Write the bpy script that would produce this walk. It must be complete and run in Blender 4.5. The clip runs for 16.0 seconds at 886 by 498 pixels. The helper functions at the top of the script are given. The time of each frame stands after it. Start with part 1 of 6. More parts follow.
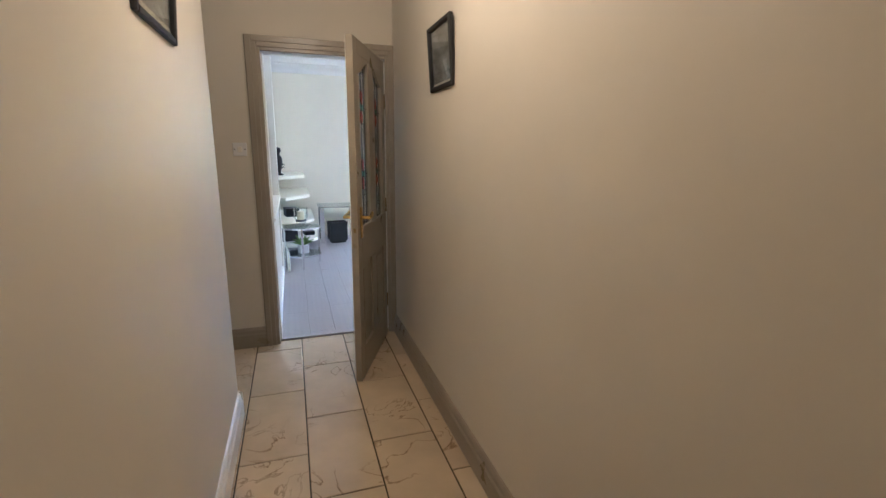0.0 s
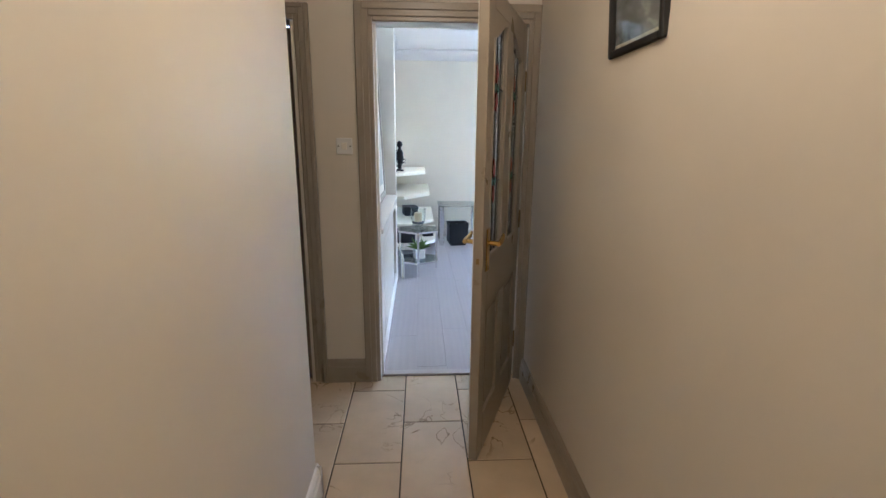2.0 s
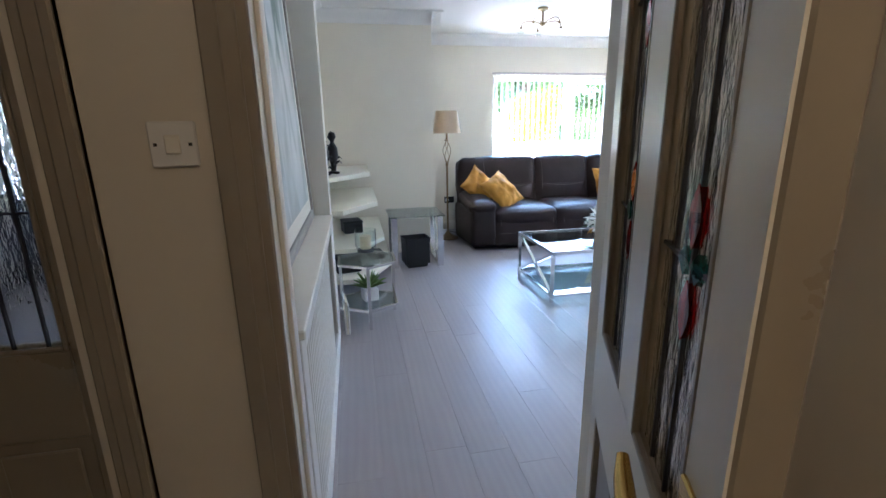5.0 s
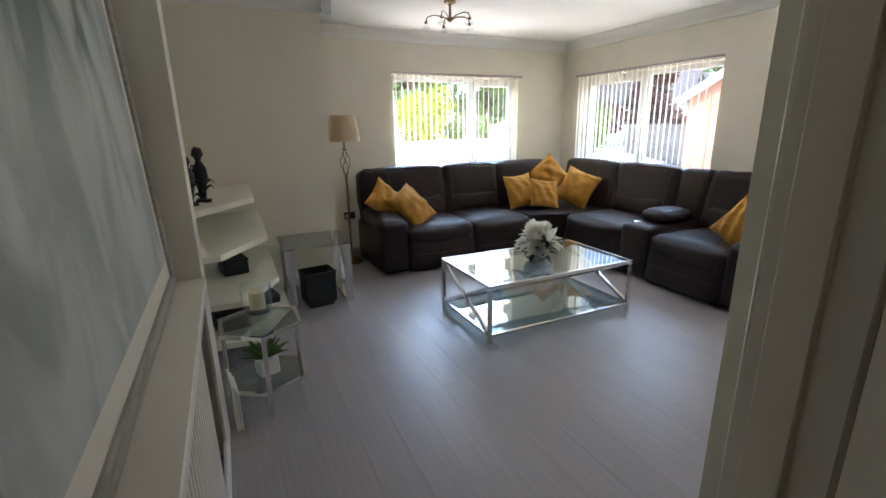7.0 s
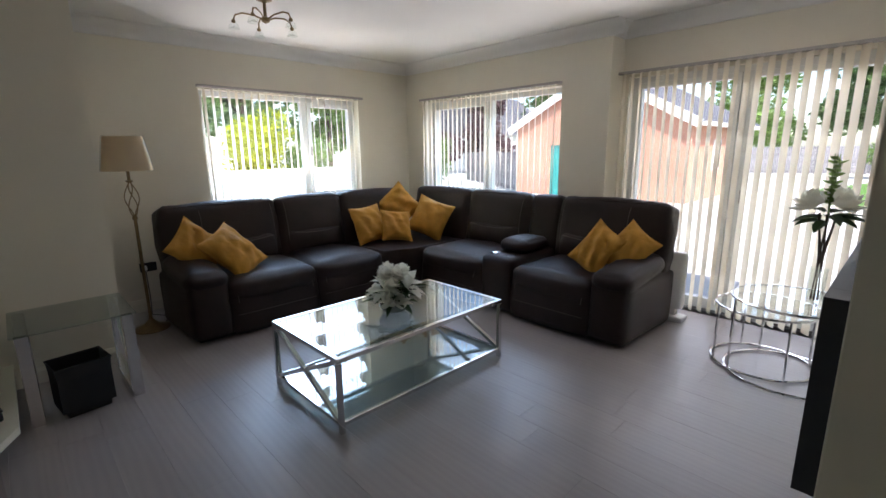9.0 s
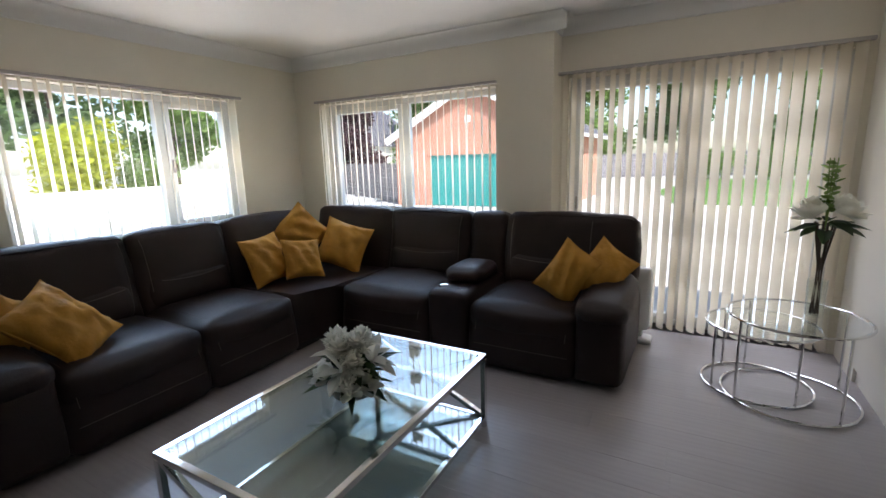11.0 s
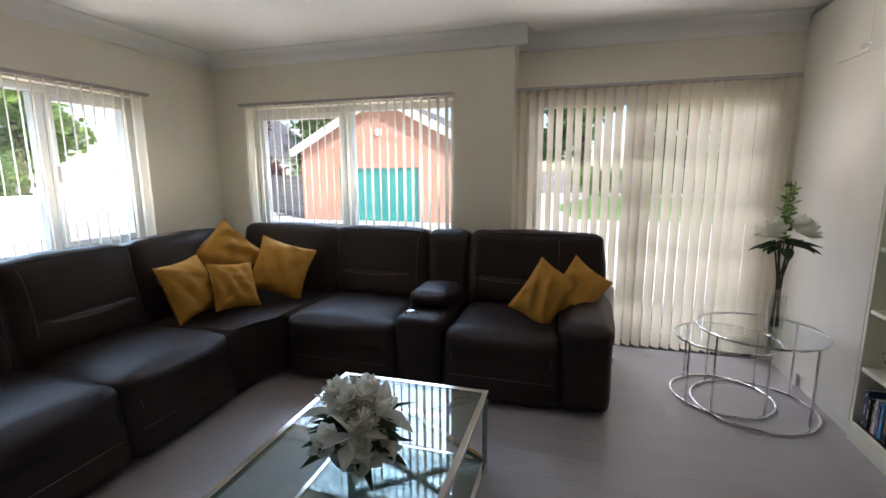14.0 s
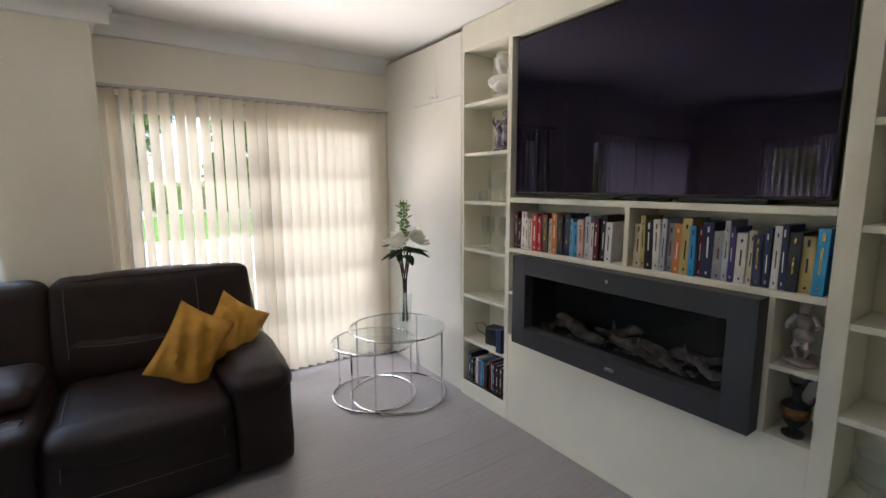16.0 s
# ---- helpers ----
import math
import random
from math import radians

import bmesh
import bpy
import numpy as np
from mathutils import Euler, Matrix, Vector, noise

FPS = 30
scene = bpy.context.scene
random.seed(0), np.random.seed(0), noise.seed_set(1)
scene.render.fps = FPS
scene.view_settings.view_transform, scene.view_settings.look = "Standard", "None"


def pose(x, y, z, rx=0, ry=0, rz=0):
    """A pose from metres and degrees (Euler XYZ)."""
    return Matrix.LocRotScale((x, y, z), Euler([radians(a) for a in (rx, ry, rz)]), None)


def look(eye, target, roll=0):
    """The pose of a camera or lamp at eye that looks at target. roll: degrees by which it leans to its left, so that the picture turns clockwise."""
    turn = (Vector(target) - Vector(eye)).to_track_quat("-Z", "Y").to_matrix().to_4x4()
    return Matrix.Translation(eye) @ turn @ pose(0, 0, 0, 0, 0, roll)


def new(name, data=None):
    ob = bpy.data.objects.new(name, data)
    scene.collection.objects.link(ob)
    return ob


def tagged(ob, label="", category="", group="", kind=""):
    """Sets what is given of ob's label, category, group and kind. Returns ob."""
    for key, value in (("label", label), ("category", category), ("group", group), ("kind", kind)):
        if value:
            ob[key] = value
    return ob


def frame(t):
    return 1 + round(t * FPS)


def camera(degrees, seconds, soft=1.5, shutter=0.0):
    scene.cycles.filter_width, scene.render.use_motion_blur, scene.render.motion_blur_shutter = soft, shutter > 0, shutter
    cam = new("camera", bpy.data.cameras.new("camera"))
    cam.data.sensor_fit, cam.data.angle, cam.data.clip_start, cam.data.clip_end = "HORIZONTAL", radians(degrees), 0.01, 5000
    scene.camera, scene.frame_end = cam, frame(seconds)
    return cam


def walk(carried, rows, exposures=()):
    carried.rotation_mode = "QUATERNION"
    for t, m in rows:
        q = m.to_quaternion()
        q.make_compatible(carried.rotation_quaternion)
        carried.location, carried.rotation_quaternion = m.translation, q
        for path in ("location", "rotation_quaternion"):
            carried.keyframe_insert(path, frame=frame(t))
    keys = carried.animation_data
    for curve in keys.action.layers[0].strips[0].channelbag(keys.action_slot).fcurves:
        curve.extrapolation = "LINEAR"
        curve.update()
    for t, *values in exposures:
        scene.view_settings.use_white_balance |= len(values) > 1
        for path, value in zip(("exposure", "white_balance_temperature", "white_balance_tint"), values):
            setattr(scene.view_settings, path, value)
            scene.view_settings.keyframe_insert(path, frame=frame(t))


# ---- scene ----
cam = camera(88.8, 16.0)
HALL_W, DAY_W = 1.42, 18.0
PATH = [
    (0, (0.1, 0.201, 1.397), (0.715, 2.055, 0.968), 0.6),
    (0.5, (0.129, 0.406, 1.418), (0.573, 2.305, 0.973), 0.9),
    (0.8, (0.127, 0.486, 1.412), (0.486, 2.402, 0.963), 0.9),
    (1, (0.148, 0.54, 1.42), (0.445, 2.465, 0.965), 1.3),
    (1.5, (0.153, 0.721, 1.398), (0.339, 2.657, 0.932), 0.7),
    (2, (0.185, 0.996, 1.422), (0.288, 2.938, 0.953), 0.5),
    (2.5, (0.206, 1.141, 1.414), (0.264, 3.085, 0.947), 0.8),
    (2.8, (0.18, 1.284, 1.397), (0.242, 3.227, 0.925), 0.8),
    (3, (0.177, 1.402, 1.404), (0.239, 3.343, 0.925), 1.0),
    (3.5, (0.135, 1.638, 1.404), (0.232, 3.575, 0.916), 0.7),
    (4, (0.125, 1.933, 1.394), (0.275, 3.866, 0.902), 0.5),
    (4.3, (0.137, 2.131, 1.409), (0.331, 4.059, 0.911), 0.0),
    (4.5, (0.142, 2.24, 1.401), (0.389, 4.163, 0.91), 0.0),
    (4.7, (0.136, 2.35, 1.396), (0.429, 4.266, 0.9), -0.4),
    (6.8, (0.099, 3.248, 1.535), (0.876, 5.008, 0.988), -0.7),
    (7, (0.117, 3.275, 1.527), (0.932, 5.022, 0.996), -0.9),
    (7.5, (0.143, 3.385, 1.51), (1.071, 5.084, 1.008), -0.8),
    (8, (0.257, 3.525, 1.533), (1.288, 5.169, 1.051), -0.6),
    (8.5, (0.414, 3.681, 1.527), (1.593, 5.232, 1.075), -0.5),
    (9, (0.546, 3.862, 1.492), (1.903, 5.269, 1.068), -0.7),
    (9.2, (0.6, 3.962, 1.491), (2.022, 5.306, 1.074), -0.9),
    (11.3, (0.863, 4.993, 1.507), (2.579, 5.945, 1.119), -1.7),
    (11.5, (0.819, 5.078, 1.543), (2.485, 6.117, 1.162), -2.1),
    (12, (0.718, 5.219, 1.565), (2.253, 6.451, 1.208), -2.2),
    (12.5, (0.656, 5.253, 1.56), (2.052, 6.64, 1.207), -2.0),
    (13, (0.64, 5.293, 1.558), (2.04, 6.676, 1.199), -1.2),
    (13.5, (0.719, 5.343, 1.559), (2.389, 6.384, 1.2), -0.9),
    (14, (0.934, 5.433, 1.512), (2.825, 5.989, 1.176), -0.3),
    (14.5, (1.093, 5.55, 1.553), (3.063, 5.539, 1.207), -0.5),
    (15, (1.145, 5.698, 1.574), (3.039, 5.16, 1.226), -0.2),
    (15.3, (1.143, 5.757, 1.541), (2.971, 5.006, 1.235), -0.2),
    (15.5, (1.173, 5.805, 1.55), (2.938, 4.915, 1.243), -0.1),
    (16, (1.268, 5.84, 1.556), (2.898, 4.716, 1.274), -0.2),
]
EXPOSURES = [(0.0, 3.85, 4900, 18), (3.0, 3.85, 4880, 18), (4.0, 3.8, 4950, 18), (4.7, 3.25, 5000, 18), (6.8, 1.9, 6100, 18), (8.0, 1.65, 6200, 19), (9.2, 1.15, 6150, 20), (11.5, 0.9, 6350, 20), (13.0, 1.15, 6600, 20), (14.0, 1.0, 6300, 20), (15.5, 1.33, 6350, 20), (16.0, 1.48, 6350, 20)]
walk(cam, [(t, look(eye, target, roll)) for t, eye, target, roll in PATH], EXPOSURES)

# ---- world, sun and lamps ----
world = bpy.data.worlds.new("sky")
scene.world = world
world.use_nodes = True
_nt = world.node_tree
_sky = _nt.nodes.new("ShaderNodeTexSky")
_sky.sky_type = "NISHITA"
_sky.sun_disc = False
SUN_TO = Vector((0.48, 0.72, -1.0)).normalized()
_sky.sun_elevation = math.asin(-SUN_TO.z)
_sky.sun_rotation = math.atan2(-SUN_TO.x, -SUN_TO.y)
_nt.nodes["Background"].inputs[1].default_value = 0.15
_nt.links.new(_sky.outputs[0], _nt.nodes["Background"].inputs[0])
_sd = bpy.data.lights.new("sun", "SUN")
_sd.energy, _sd.angle, _sd.color = 5.0, radians(0.6), (1.0, 0.95, 0.87)
_so = new("sun", _sd)
_so.matrix_world = look((0, 0, 30), Vector((0, 0, 30)) + SUN_TO)
_hd = bpy.data.lights.new("hall_lamp", "POINT")
_hd.energy, _hd.shadow_soft_size, _hd.color = HALL_W, 0.12, (1.0, 0.72, 0.40)
new("hall_lamp", _hd).location = (0.25, 1.72, 2.36)


def daylight_lamp(name, at, along, tilt, size, watts, color):
    """An added area lamp standing in for daylight at a window. along: the way into the room, degrees; tilt: below (-)
    or above (+) the level.
    """
    d = bpy.data.lights.new(name, "AREA")
    d.shape, d.size, d.size_y, d.energy, d.color, d.spread = "RECTANGLE", size, 0.34, watts, color, radians(90)
    o = new(name, d)
    c, s = math.cos(radians(along)), math.sin(radians(along))
    v = Vector((c * math.cos(radians(tilt)), s * math.cos(radians(tilt)), math.sin(radians(tilt))))
    o.matrix_world = look(at, Vector(at) + v)


ZENITH, SKYC, BOUNCEC = (0.52, 0.75, 1.0), (0.88, 0.94, 1.0), (1.0, 0.95, 0.86)
for nm, x, y, al, size, k in (("daylight_north", 3.01, 9.0, 270, 1.74, 0.72), ("daylight_east", 4.86, 7.49, 180, 1.94, 0.5)):
    for z in (1.22, 1.55, 1.88):
        daylight_lamp(nm, (x, y, z), al, -47, size, DAY_W * k / 3, ZENITH)
    # added up-facing lamp in place of light bounced off the ground
    daylight_lamp(nm, (x, y, 1.35), al, 50, size, DAY_W * 0.46 * k, BOUNCEC)
for z in (0.35, 0.74, 1.13, 1.52, 1.91):
    daylight_lamp("daylight_patio", (5.09, 4.93, z), 180, -47, 1.78, DAY_W * 0.085, SKYC)
# added fill lamp inside the room, in front of the blind, aimed at the ceiling
daylight_lamp("daylight_patio", (4.70, 4.93, 1.3), 180, 46, 1.7, DAY_W * 0.24, BOUNCEC)


# ---- materials ----
def mat(name, color, rough=0.5, metal=0.0, var=0.0, scale=6.0, bump=0.0, bscale=60.0, stretch=(1, 1, 1), spec=0.5, rand=0.0, coat=0.0, island=False):
    m = bpy.data.materials.new(name)
    m.use_nodes = True
    nt = m.node_tree
    n, l = nt.nodes, nt.links
    b = n["Principled BSDF"]
    b.inputs["Base Color"].default_value = (*color, 1)
    b.inputs["Roughness"].default_value = rough
    b.inputs["Metallic"].default_value = metal
    b.inputs["Specular IOR Level"].default_value = spec
    b.inputs["Coat Weight"].default_value = coat
    if var or bump or rand:
        tc = n.new("ShaderNodeTexCoord")
        mp = n.new("ShaderNodeMapping")
        mp.inputs["Scale"].default_value = stretch
        l.new(tc.outputs["Object"], mp.inputs[0])
    if var or rand:
        nz = n.new("ShaderNodeTexNoise")
        nz.inputs["Scale"].default_value = scale
        nz.inputs["Detail"].default_value = 6
        l.new(mp.outputs[0], nz.inputs["Vector"])
        mr = n.new("ShaderNodeMapRange")
        mr.inputs[1].default_value, mr.inputs[2].default_value = 0.3, 0.7
        mr.inputs[3].default_value, mr.inputs[4].default_value = 1 - var, 1 + var
        l.new(nz.outputs["Fac"], mr.inputs[0])
        fac = mr.outputs[0]
        if rand:
            oi = n.new("ShaderNodeNewGeometry" if island else "ShaderNodeObjectInfo")
            m2 = n.new("ShaderNodeMapRange")
            m2.inputs[3].default_value, m2.inputs[4].default_value = 1 - rand, 1 + rand
            l.new(oi.outputs["Random Per Island" if island else "Random"], m2.inputs[0])
            mu = n.new("ShaderNodeMath")
            mu.operation = "MULTIPLY"
            l.new(fac, mu.inputs[0])
            l.new(m2.outputs[0], mu.inputs[1])
            fac = mu.outputs[0]
        hs = n.new("ShaderNodeHueSaturation")
        hs.inputs["Color"].default_value = (*color, 1)
        l.new(fac, hs.inputs["Value"])
        l.new(hs.outputs[0], b.inputs["Base Color"])
        r2 = n.new("ShaderNodeMapRange")
        r2.inputs[3].default_value, r2.inputs[4].default_value = max(rough - 0.08, 0.02), min(rough + 0.08, 1)
        l.new(nz.outputs["Fac"], r2.inputs[0])
        l.new(r2.outputs[0], b.inputs["Roughness"])
    if bump:
        nb = n.new("ShaderNodeTexNoise")
        nb.inputs["Scale"].default_value = bscale
        nb.inputs["Detail"].default_value = 4
        l.new(mp.outputs[0], nb.inputs["Vector"])
        bp = n.new("ShaderNodeBump")
        bp.inputs["Strength"].default_value = bump
        bp.inputs["Distance"].default_value = 0.01
        l.new(nb.outputs["Fac"], bp.inputs["Height"])
        l.new(bp.outputs[0], b.inputs["Normal"])
    return m


def glassy(name, tint=(1, 1, 1), ior=1.5, rough=0.0, bump=0.0, bscale=30):
    m = bpy.data.materials.new(name)
    m.use_nodes = True
    n, l = m.node_tree.nodes, m.node_tree.links
    n.remove(n["Principled BSDF"])
    tr = n.new("ShaderNodeBsdfTransparent")
    tr.inputs[0].default_value = (*tint, 1)
    gl = n.new("ShaderNodeBsdfGlossy")
    gl.inputs["Roughness"].default_value = rough
    fr = n.new("ShaderNodeLayerWeight")
    fr.inputs[0].default_value = 0.5
    pw = n.new("ShaderNodeMath")
    pw.operation = "POWER"
    pw.inputs[1].default_value = 4.0
    l.new(fr.outputs["Facing"], pw.inputs[0])
    r0 = ((ior - 1) / (ior + 1)) ** 2
    ma = n.new("ShaderNodeMath")
    ma.operation = "MULTIPLY_ADD"
    ma.inputs[1].default_value, ma.inputs[2].default_value = 1 - r0, r0
    l.new(pw.outputs[0], ma.inputs[0])
    mx = n.new("ShaderNodeMixShader")
    l.new(ma.outputs[0], mx.inputs[0])
    l.new(tr.outputs[0], mx.inputs[1])
    l.new(gl.outputs[0], mx.inputs[2])
    l.new(mx.outputs[0], n["Material Output"].inputs[0])
    if bump:
        tc = n.new("ShaderNodeTexCoord")
        nb = n.new("ShaderNodeTexNoise")
        nb.inputs["Scale"].default_value = bscale
        bp = n.new("ShaderNodeBump")
        bp.inputs["Strength"].default_value = bump
        bp.inputs["Distance"].default_value = 0.02
        l.new(tc.outputs["Object"], nb.inputs["Vector"])
        l.new(nb.outputs["Fac"], bp.inputs["Height"])
        l.new(bp.outputs[0], gl.inputs["Normal"])
        l.new(bp.outputs[0], fr.inputs["Normal"])
    return m


def obscure(name, tint):
    """Textured cast glass: refracts through an uneven face."""
    m = mat(name, tint, 0.05, bump=1.0, bscale=30, stretch=(1, 1, 0.35))
    b = m.node_tree.nodes["Principled BSDF"]
    b.inputs["Transmission Weight"].default_value = 1.0
    b.inputs["IOR"].default_value = 1.45
    return m


def translucent(m, weight, color):
    n, l = m.node_tree.nodes, m.node_tree.links
    t = n.new("ShaderNodeBsdfTranslucent")
    t.inputs[0].default_value = (*color, 1)
    mx = n.new("ShaderNodeMixShader")
    mx.inputs[0].default_value = weight
    l.new(n["Principled BSDF"].outputs[0], mx.inputs[1])
    l.new(t.outputs[0], mx.inputs[2])
    l.new(mx.outputs[0], n["Material Output"].inputs[0])
    return m


def marble(name):
    m = mat(name, (0.62, 0.50, 0.34), 0.20, var=0.16, scale=3.0, rand=0.06)
    n, l = m.node_tree.nodes, m.node_tree.links
    b = n["Principled BSDF"]
    src = b.inputs["Base Color"].links[0].from_socket
    oi = n.new("ShaderNodeObjectInfo")
    ge = n.new("ShaderNodeNewGeometry")
    add = n.new("ShaderNodeVectorMath")
    add.operation = "MULTIPLY_ADD"
    add.inputs[1].default_value = (7, 7, 7)
    l.new(oi.outputs["Random"], add.inputs[0])
    l.new(ge.outputs["Position"], add.inputs[2])
    nz = n.new("ShaderNodeTexNoise")
    nz.inputs["Scale"].default_value = 3.2
    nz.inputs["Detail"].default_value = 9
    nz.inputs["Distortion"].default_value = 1.6
    l.new(add.outputs[0], nz.inputs["Vector"])
    cr = n.new("ShaderNodeValToRGB")
    e = cr.color_ramp.elements
    e[0].position, e[0].color = 0.485, (0, 0, 0, 1)
    e[1].position, e[1].color = 0.5, (0.75, 0.75, 0.75, 1)
    x = cr.color_ramp.elements.new(0.515)
    x.color = (0, 0, 0, 1)
    l.new(nz.outputs["Fac"], cr.inputs[0])
    n2 = n.new("ShaderNodeTexNoise")
    n2.inputs["Scale"].default_value = 2.2
    l.new(add.outputs[0], n2.inputs["Vector"])
    r2 = n.new("ShaderNodeMapRange")
    r2.inputs[1].default_value, r2.inputs[2].default_value = 0.50, 0.60
    l.new(n2.outputs["Fac"], r2.inputs[0])
    mu = n.new("ShaderNodeMath")
    mu.operation = "MULTIPLY"
    l.new(cr.outputs[0], mu.inputs[0])
    l.new(r2.outputs[0], mu.inputs[1])
    mx = n.new("ShaderNodeMixRGB")
    mx.inputs[2].default_value = (0.15, 0.085, 0.04, 1)
    l.new(mu.outputs[0], mx.inputs[0])
    l.new(src, mx.inputs[1])
    l.new(mx.outputs[0], b.inputs["Base Color"])
    return m


def oak(name):
    """Pale grey-washed laminate with stretched grain, each board its own shade."""
    m = mat(name, (0.36, 0.33, 0.325), 0.37, var=0.035, scale=3.0, stretch=(3, 0.6, 1), rand=0.022, bump=0.012, bscale=20)
    n, l = m.node_tree.nodes, m.node_tree.links
    b = n["Principled BSDF"]
    src = b.inputs["Base Color"].links[0].from_socket
    oi = n.new("ShaderNodeObjectInfo")
    ge = n.new("ShaderNodeNewGeometry")
    add = n.new("ShaderNodeVectorMath")
    add.operation = "MULTIPLY_ADD"
    add.inputs[1].default_value = (9, 9, 9)
    l.new(oi.outputs["Random"], add.inputs[0])
    l.new(ge.outputs["Position"], add.inputs[2])
    mp = n.new("ShaderNodeMapping")
    mp.inputs["Scale"].default_value = (6, 0.55, 1)
    l.new(add.outputs[0], mp.inputs[0])
    w = n.new("ShaderNodeTexWave")
    w.inputs["Scale"].default_value = 1.3
    w.inputs["Distortion"].default_value = 9
    w.inputs["Detail"].default_value = 4
    l.new(mp.outputs[0], w.inputs["Vector"])
    mr = n.new("ShaderNodeMapRange")
    mr.inputs[3].default_value, mr.inputs[4].default_value = 0.965, 1.02
    l.new(w.outputs["Fac"], mr.inputs[0])
    hs = n.new("ShaderNodeHueSaturation")
    l.new(mr.outputs[0], hs.inputs["Value"])
    l.new(src, hs.inputs["Color"])
    l.new(hs.outputs[0], b.inputs["Base Color"])
    return m


M = dict(
    wall=mat("cream wall paint", (0.80, 0.755, 0.64), 0.62, var=0.025, scale=2.5, bump=0.05, bscale=140),
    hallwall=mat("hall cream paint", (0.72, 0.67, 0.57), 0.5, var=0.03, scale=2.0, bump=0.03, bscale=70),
    ceil=mat("white ceiling paint", (0.82, 0.81, 0.78), 0.8, var=0.02, scale=2, bump=0.04, bscale=120),
    trim=mat("greige gloss paint", (0.34, 0.30, 0.235), 0.3, var=0.06, scale=5, bump=0.05, bscale=30),
    white=mat("white satin paint", (0.83, 0.80, 0.71), 0.35, var=0.025, scale=4, bump=0.03, bscale=60),
    cream=mat("cream lacquer", (0.83, 0.80, 0.66), 0.38, var=0.025, scale=4, bump=0.02, bscale=50),
    upvc=mat("white upvc", (0.82, 0.82, 0.80), 0.25, var=0.015, scale=6),
    tile=marble("cream marble"),
    grout=mat("dark grout", (0.05, 0.04, 0.03), 0.9, var=0.2, scale=30),
    oak=oak("grey oak laminate"),
    under=mat("laminate joint", (0.30, 0.275, 0.27), 0.8, var=0.1),
    slat=translucent(mat("ivory blind fabric", (0.80, 0.76, 0.68), 0.8, var=0.03, scale=20, bump=0.1, bscale=400), 0.68, (0.95, 0.90, 0.80)),
    rail=mat("grey aluminium rail", (0.45, 0.42, 0.40), 0.4, 0.6, var=0.05),
    pane=glassy("window glass", (0.97, 0.99, 0.98)),
    tint=glassy("table glass", (0.78, 0.84, 0.82), 2.0),
    smoke=glassy("grey glass", (0.72, 0.77, 0.76), 1.8),
    clear=glassy("clear glass", (0.96, 0.98, 0.97), 1.45),
    edge=mat("green glass edge", (0.05, 0.18, 0.14), 0.1, var=0.1),
    chrome=mat("polished chrome", (0.78, 0.78, 0.78), 0.10, 1.0, var=0.04, scale=8),
    satin=mat("satin chrome", (0.62, 0.61, 0.58), 0.24, 1.0, var=0.05, scale=8),
    brass=mat("worn brass", (0.62, 0.42, 0.13), 0.25, 1.0, var=0.12, scale=20),
    antique=mat("antique brass", (0.26, 0.19, 0.10), 0.32, 1.0, var=0.15, scale=25),
    leather=mat("dark brown leather", (0.022, 0.0125, 0.011), 0.44, var=0.25, scale=5, bump=0.3, bscale=170, spec=0.27),
    stitch=mat("tan stitching", (0.10, 0.078, 0.068), 0.7, var=0.1),
    velvet=mat("mustard velvet", (0.50, 0.25, 0.028), 0.75, var=0.16, scale=9, bump=0.35, bscale=45),
    black=mat("matt black", (0.012, 0.012, 0.013), 0.5, var=0.15, scale=12, bump=0.05, bscale=80),
    gloss=mat("gloss black screen", (0.004, 0.003, 0.007), 0.035, spec=0.3),
    concrete=mat("pale concrete", (0.52, 0.50, 0.47), 0.9, var=0.10, scale=0.8, bump=0.2, bscale=20),
    brick=mat("salmon render", (0.50, 0.25, 0.17), 0.9, var=0.10, scale=1.5, bump=0.2, bscale=12),
    teal=mat("teal painted board", (0.02, 0.26, 0.24), 0.6, var=0.10, scale=4, rand=0.12),
    slate=mat("grey slate", (0.10, 0.10, 0.115), 0.8, var=0.2, scale=3, bump=0.3, bscale=8),
    fence=mat("weathered grey board", (0.22, 0.21, 0.22), 0.85, var=0.2, scale=3, rand=0.15),
    grass=mat("lawn grass", (0.09, 0.19, 0.03), 0.9, var=0.3, scale=3, bump=0.5, bscale=30),
    bark=mat("bark", (0.09, 0.065, 0.045), 0.95, var=0.3, scale=8, bump=0.6, bscale=20),
)
M["gloss"].node_tree.nodes["Principled BSDF"].inputs["Specular Tint"].default_value = (0.72, 0.60, 1.0, 1)
for k, c in dict(leafshade=(0.03, 0.055, 0.018), leafdark=(0.11, 0.18, 0.06), leafmid=(0.15, 0.24, 0.06), leaflime=(0.34, 0.38, 0.02), leafplum=(0.07, 0.035, 0.04)).items():
    M[k] = translucent(mat(k, c, 0.6, var=0.3, scale=1.2, rand=0.35, island=True), 0.35, tuple(min(1, 1.9 * v) for v in c))


# ---- mesh helpers ----
def part(name, bm, material, parent=None, label="", smooth=False):
    me = bpy.data.meshes.new(name)
    bmesh.ops.recalc_face_normals(bm, faces=bm.faces[:])
    bm.to_mesh(me)
    bm.free()
    if smooth:
        me.shade_smooth()
        me.set_sharp_from_angle(angle=radians(42))
    me.materials.append(material)
    ob = new(name, me)
    if parent:
        ob.parent = parent
    if label:
        ob["label"] = label
    return ob


def again(ob, name, m, parent):
    """Another piece on the same mesh."""
    o = new(name, ob.data)
    o.parent = parent
    o.matrix_basis = m
    return o


def thing(name, label, category, at=(0, 0, 0), rz=0, group="", kind=""):
    e = new(name)
    e.empty_display_size = 0.1
    e.matrix_world = pose(*at, 0, 0, rz)
    return tagged(e, label, category, group, kind)


